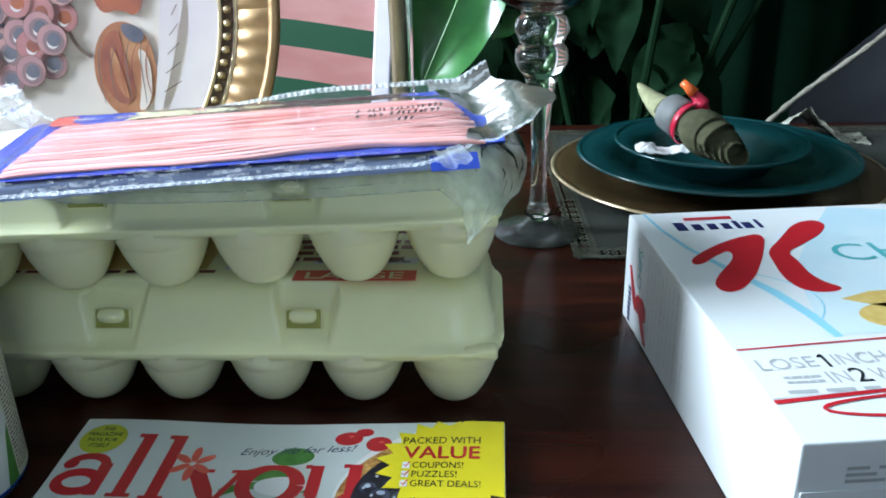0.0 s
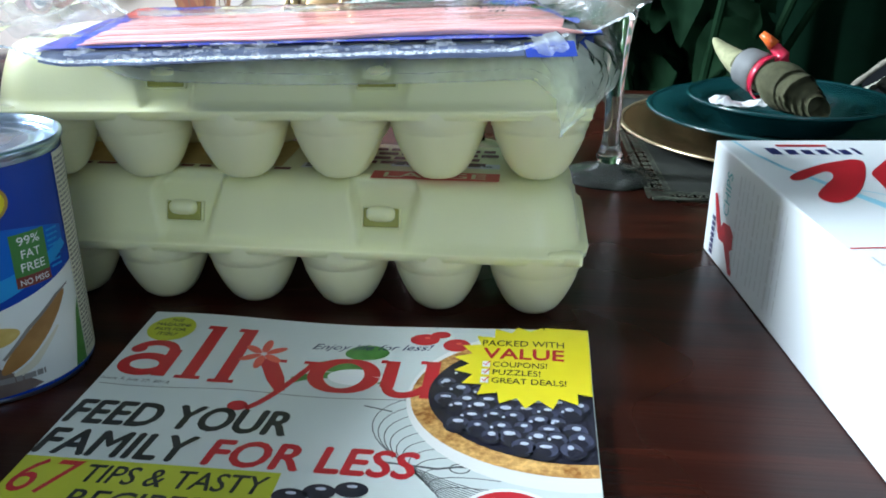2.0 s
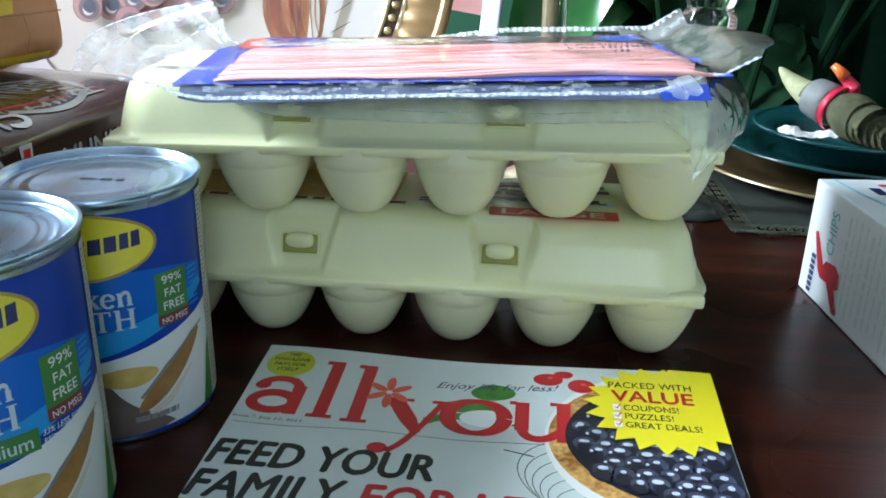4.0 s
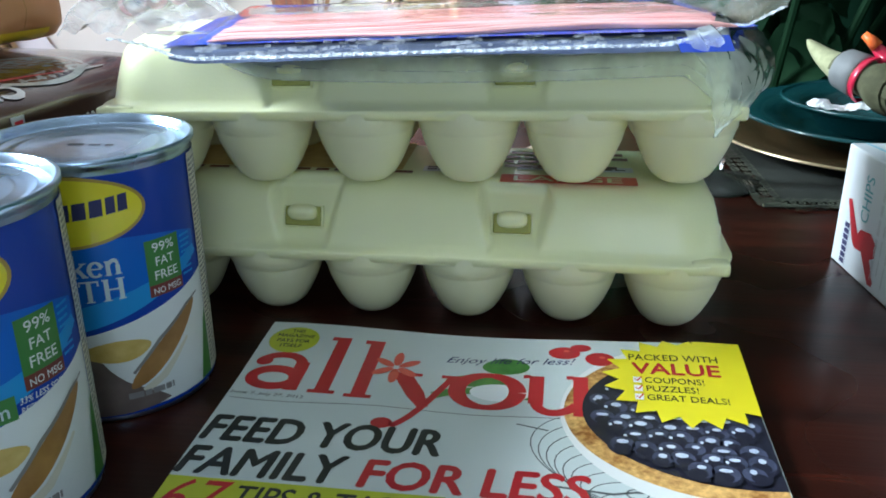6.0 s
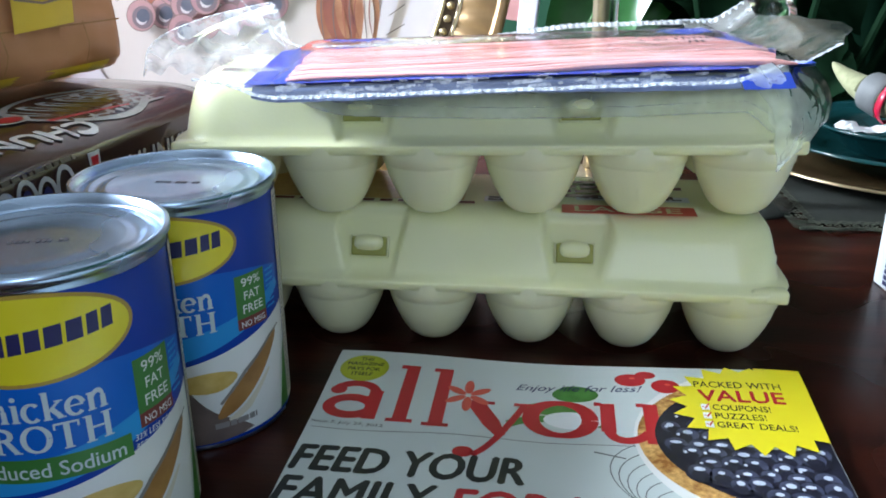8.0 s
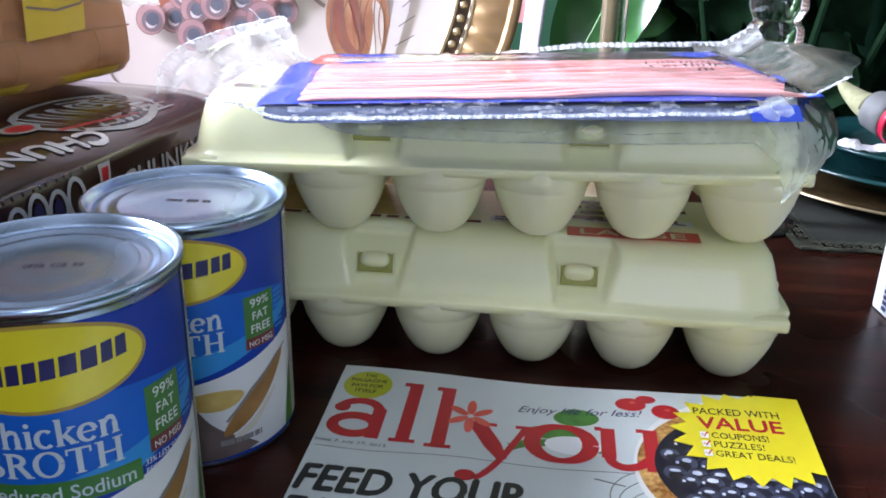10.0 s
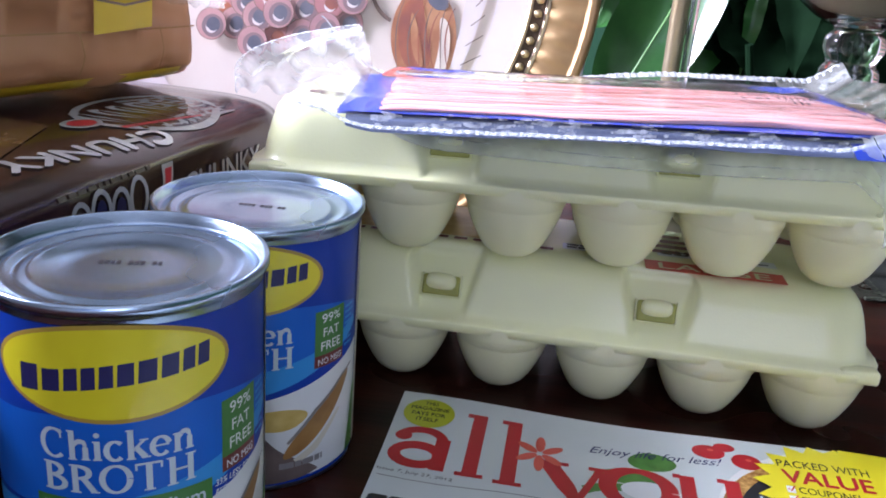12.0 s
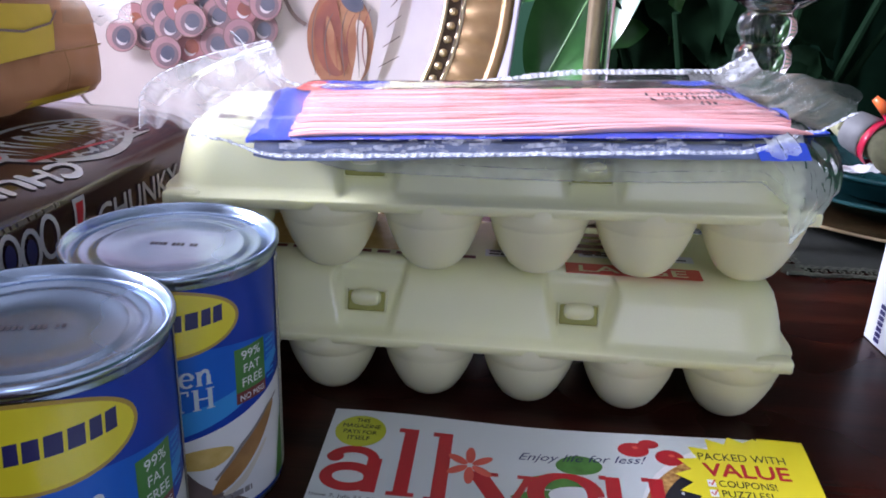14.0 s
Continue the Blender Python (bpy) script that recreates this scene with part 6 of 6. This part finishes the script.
def roll_bm(s0, s1, r0, r1, turns, seed, bend=0.0):
    def f(a, b):
        t = turns * 2 * math.pi * a
        rr = (r0 + (r1 - r0) * b) * (0.35 + 0.65 * (1 - a * 0.55)) * (1 + 0.05 * math.sin(3 * t + seed))
        s = s0 + (s1 - s0) * b + 0.007 * (a - 0.3) * (1 if s0 < 0.02 else -1)
        return A + axis * ((B - A).length * s) + turnq @ Vector((rr * math.cos(t), rr * math.sin(t), 0)) + Vector((0, 0, bend * b * b))
    return grid_bm(110, 16, f)


part("cloth_roll", roll_bm(0.06, 0.72, 0.0172, 0.0150, 3.0, 1), M["linen"], napkin, "dark olive rolled cloth", True)


def fold_f(k):
    """One turned-back layer of the cloth at the open end, wider and lower than the one inside it."""
    def f(a, b):
        t = 2 * math.pi * a + 0.5 * k
        r = (0.0162 + 0.0030 * math.sin(min(1.0, b * 1.6) * math.pi / 2) - 0.0020 * k) * (1 + 0.05 * math.sin(2 * t + k))
        s0, s1 = 0.36 - 0.04 * k, 0.12 - 0.034 * k
        s = s0 + (s1 - s0) * b + 0.05 * math.sin(t + 0.8)
        lip = 0.0022 * math.sin(math.pi * min(1.0, b * 1.05))
        return A + axis * ((B - A).length * s) + turnq @ Vector(((r + lip) * math.cos(t), (r + lip) * math.sin(t) * 0.92, 0)) + Vector((0.0016 * k, 0, -0.0012 * k))
    return f


for k in range(6):
    part("cloth_fold", grid_bm(48, 8, fold_f(k)), M["linen"], napkin, smooth=True)


def tip_f(a, b):
    t = 2 * math.pi * a
    r = 0.0150 * (1 - b) ** 0.62 + 0.0008
    p = A + axis * ((B - A).length * (0.62 + 0.46 * b)) + turnq @ Vector((r * math.cos(t), r * math.sin(t) * 0.8, 0))
    return p + Vector((-0.004 * b, 0, 0.014 * b * b - 0.004 * b))


part("pale_tip", grid_bm(36, 20, tip_f), M["linen_light"], napkin, "pale cream turned tip", True)
for s, r, w, key, nm, lab in ((0.60, 0.0168, 0.0105, "pewter", "grey_band", "grey ribbon band"), (0.44, 0.0188, 0.0036, "ring_red", "red_ring", "red enamel napkin ring")):
    ob = part(nm, lathe_bm([(r - 0.0005, -w), (r + 0.0008, -w * 0.85), (r + 0.0002, 0), (r - 0.0006, w * 0.85), (r - 0.0016, w)], 40), M[key], napkin, lab, True)
    ob.matrix_basis = Matrix.Translation(A + (B - A) * s) @ turnq.to_matrix().to_4x4()
tuft = A + (B - A) * 0.46 + Vector((0.010, -0.004, 0.012))
part("ring_ornament", tube_bm([tuft, tuft + Vector((0.000, 0.001, 0.006)), tuft + Vector((-0.005, 0.003, 0.011)), tuft + Vector((-0.010, 0.005, 0.016))], lambda t: 0.0075 - 0.004 * t, 12), M["ring_red"], napkin, "red ornament on the ring", True)
part("ornament_tip", tube_bm([tuft + Vector((-0.007, 0.002, 0.0135)), tuft + Vector((-0.012, 0.004, 0.0185)), tuft + Vector((-0.017, 0.006, 0.0225))], lambda t: 0.0052 - 0.0022 * t, 12), M["orange"], napkin, "orange tip of the ornament", True)
rnd = random.Random(2)
# added white sheet that imitates a highlight on the salad plate
glint_patch = thing("paper_scrap", "small crumpled white patch put in for the plate's highlight", "paper", pose(0.217, 0.785, 0.0345))
part("crumple", grid_bm(22, 12, lambda a, b: Vector((-0.024 + 0.05 * a, -0.011 + 0.022 * b, 0.003 + 0.006 * abs(noise.noise(Vector((a * 5, b * 4, 3)))) + 0.004 * math.sin(a * 9) * math.sin(b * 3)))), M["crumple"], glint_patch, smooth=False)

# lace cloth with a corded edge behind the plates
lacecloth = thing("lace_cloth", "tarnished grey lace cloth peaked up behind the plates", "cloth", pose(0.385, 0.93, 0, 0, 0, -8))
part("peak", grid_bm(26, 20, lambda a, b: Vector((-0.034 + 0.10 * a, 0.04 * b, 0.002 + 0.036 * max(0, 1 - abs(a - 0.36) / 0.40) * (1 - b * 0.6) + 0.006 * noise.noise(Vector((a * 14, b * 9, 1)))))), M["lace_pale"], lacecloth, smooth=True)
cover = thing("chair_cover", "dark cloth chair back with a pale corded edge", "chair", pose(0, 0, 0))
part("dark_cloth", grid_bm(20, 20, lambda a, b: Vector((0.42 + 0.5 * a, 1.075 + 0.01 * math.sin(a * 9), -0.35 + (0.36 + 0.44 * a) * b))), M["cloth_dark"], cover, smooth=True)
part("tan_cloth", grid_bm(16, 12, lambda a, b: Vector((0.66 + 0.4 * a, 1.14, 0.12 + 0.3 * b))), M["cloth_tan"], cover)
edge = [(0.385 + 0.45 * t, 1.05 + 0.005 * math.sin(t * 20), -0.012 + 0.40 * t) for t in [i / 60 for i in range(61)]]
part("corded_edge", tube_bm(edge, lambda t: 0.0032 + 0.0008 * math.sin(t * 150), 8), M["cord"], cover, "pale twisted cord along the edge", True)
for sx in (0.5, 0.98):
    part("leg", box_bm(sx - 0.018, sx + 0.018, 1.10, 1.135, FLOOR, -0.30, 0.003), M["chair_wood"], cover)
part("seat", box_bm(0.46, 1.02, 1.06, 1.5, -0.34, -0.30, 0.01), M["cloth_dark"], cover)

# ---- ladder-back chair ----
chair = thing("dining_chair", "ladder-back dining chair with pale posts and curved brown slats", "chair", pose(-0.281, 1.22, 0, -3, 5, -2))
post = part("post", box_bm(-0.0125, 0.0125, -0.012, 0.012, FLOOR + 0.002, 0.42, 0.003), M["chair_white"], chair, "lilac-white painted post")
post.location = (0.205, 0, 0)
again(post, chair, pose(-0.205, 0, 0))
for z in (0.350, 0.271, 0.192, 0.113, 0.034, -0.045):
    part("slat", grid_bm(24, 4, lambda a, b: Vector((-0.19 + 0.385 * a, 0.03 * math.sin(math.pi * a), z - 0.021 + 0.042 * b + 0.006 * math.sin(math.pi * a)))), M["chair_wood"], chair, smooth=True)
    part("slat_back", grid_bm(24, 4, lambda a, b: Vector((-0.19 + 0.385 * a, 0.008 + 0.03 * math.sin(math.pi * a), z - 0.021 + 0.042 * b + 0.006 * math.sin(math.pi * a)))), M["chair_wood"], chair, smooth=True)
part("seat", box_bm(-0.21, 0.21, 0.015, 0.40, -0.31, -0.27, 0.008), M["chair_wood"], chair)
for sx in (-0.19, 0.19):
    part("front_leg", box_bm(sx - 0.015, sx + 0.015, 0.36, 0.39, FLOOR + 0.045, -0.31, 0.003), M["chair_white"], chair)

# ---- potted plant ----
plant = thing("potted_plant", "large leafy green houseplant in a dark green pot", "potted plant", pose(0.25, 1.36, FLOOR))
part("pot", lathe_bm([(0.0, 0.0), (0.15, 0.0), (0.17, 0.02), (0.215, 0.36), (0.23, 0.40), (0.22, 0.42), (0.2, 0.40), (0.19, 0.36), (0.0, 0.36)], 56), M["pot"], plant, "dark green glazed pot", True)
part("soil", lathe_bm([(0.189, 0.365), (0.1, 0.372), (0.0, 0.376)], 30), M["soil"], plant)


def leaf_bm(base, tip, width, droop, curl):
    base, tip = Vector(base), Vector(tip)
    d = tip - base
    side = d.cross(Vector((0, -0.6, 0.8))).normalized()
    up = side.cross(d).normalized()

    def f(a, b):
        w = width * math.sin(math.pi * min(1.0, a ** 0.75)) * (1 - 0.25 * a)
        s = 2 * b - 1
        return base + d * a + side * (w * s) + up * (curl * w * abs(s) + droop * a * a + 0.004 * math.sin(a * 26) * abs(s))
    return grid_bm(14, 6, f)


rnd = random.Random(12)
for k in range(9):
    a = k * 0.7
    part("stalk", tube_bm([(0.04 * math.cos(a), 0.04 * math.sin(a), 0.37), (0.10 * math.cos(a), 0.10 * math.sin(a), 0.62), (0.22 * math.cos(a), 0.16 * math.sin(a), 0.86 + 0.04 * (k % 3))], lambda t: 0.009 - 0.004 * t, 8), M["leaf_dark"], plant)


def broad_leaf(base, tip, width, curl):
    """A broad, round-ended leaf with a midrib groove and a rippled edge."""
    base, tip = Vector(base), Vector(tip)
    d = tip - base
    side = d.cross(Vector((0, -1, 0.1))).normalized()
    up = side.cross(d).normalized()

    def f(a, b):
        s = 2 * b - 1
        w = width * (max(0.0, 4 * a * (1 - a)) ** 0.5) * (0.85 + 0.3 * a)
        return base + d * a + side * (w * s) + up * (curl * w * s * s + 0.006 * math.sin(a * 11 + 3 * s) * abs(s) - 0.012 * math.sin(math.pi * a))
    return grid_bm(30, 14, f)


# the few leaves that catch the window keep the plain leaf green
for base, tip, w in (((-0.145, -0.10, 1.03), (-0.272, -0.13, 0.752), 0.060), ((-0.235, -0.06, 1.12), (-0.300, -0.10, 0.86), 0.05), ((-0.10, -0.02, 1.06), (-0.175, -0.06, 0.80), 0.05)):
    blade = part("leaf", broad_leaf(base, tip, w, 0.35), M["leaf"], plant, "broad narrow bright green leaf standing in for a gap of wall", True)
    d = Vector(tip) - Vector(base)
    part("midrib", tube_bm([Vector(base) + d * (i / 12) + Vector((0, -0.004 - 0.012 * math.sin(math.pi * i / 12), 0)) for i in range(13)], lambda t: 0.0028 - 0.002 * t, 6), M["midrib"], blade)
# added sliver in leaf green for the lit wall between the leaves
part("leaf", leaf_bm((-0.096, -0.08, 0.95), (-0.102, -0.10, 0.815), 0.014, -0.02, 0.35), M["leaf"], plant, "narrow bright green leaf standing in for a gap of wall", True)
# the inner leaves, with the shade among them painted into the colour
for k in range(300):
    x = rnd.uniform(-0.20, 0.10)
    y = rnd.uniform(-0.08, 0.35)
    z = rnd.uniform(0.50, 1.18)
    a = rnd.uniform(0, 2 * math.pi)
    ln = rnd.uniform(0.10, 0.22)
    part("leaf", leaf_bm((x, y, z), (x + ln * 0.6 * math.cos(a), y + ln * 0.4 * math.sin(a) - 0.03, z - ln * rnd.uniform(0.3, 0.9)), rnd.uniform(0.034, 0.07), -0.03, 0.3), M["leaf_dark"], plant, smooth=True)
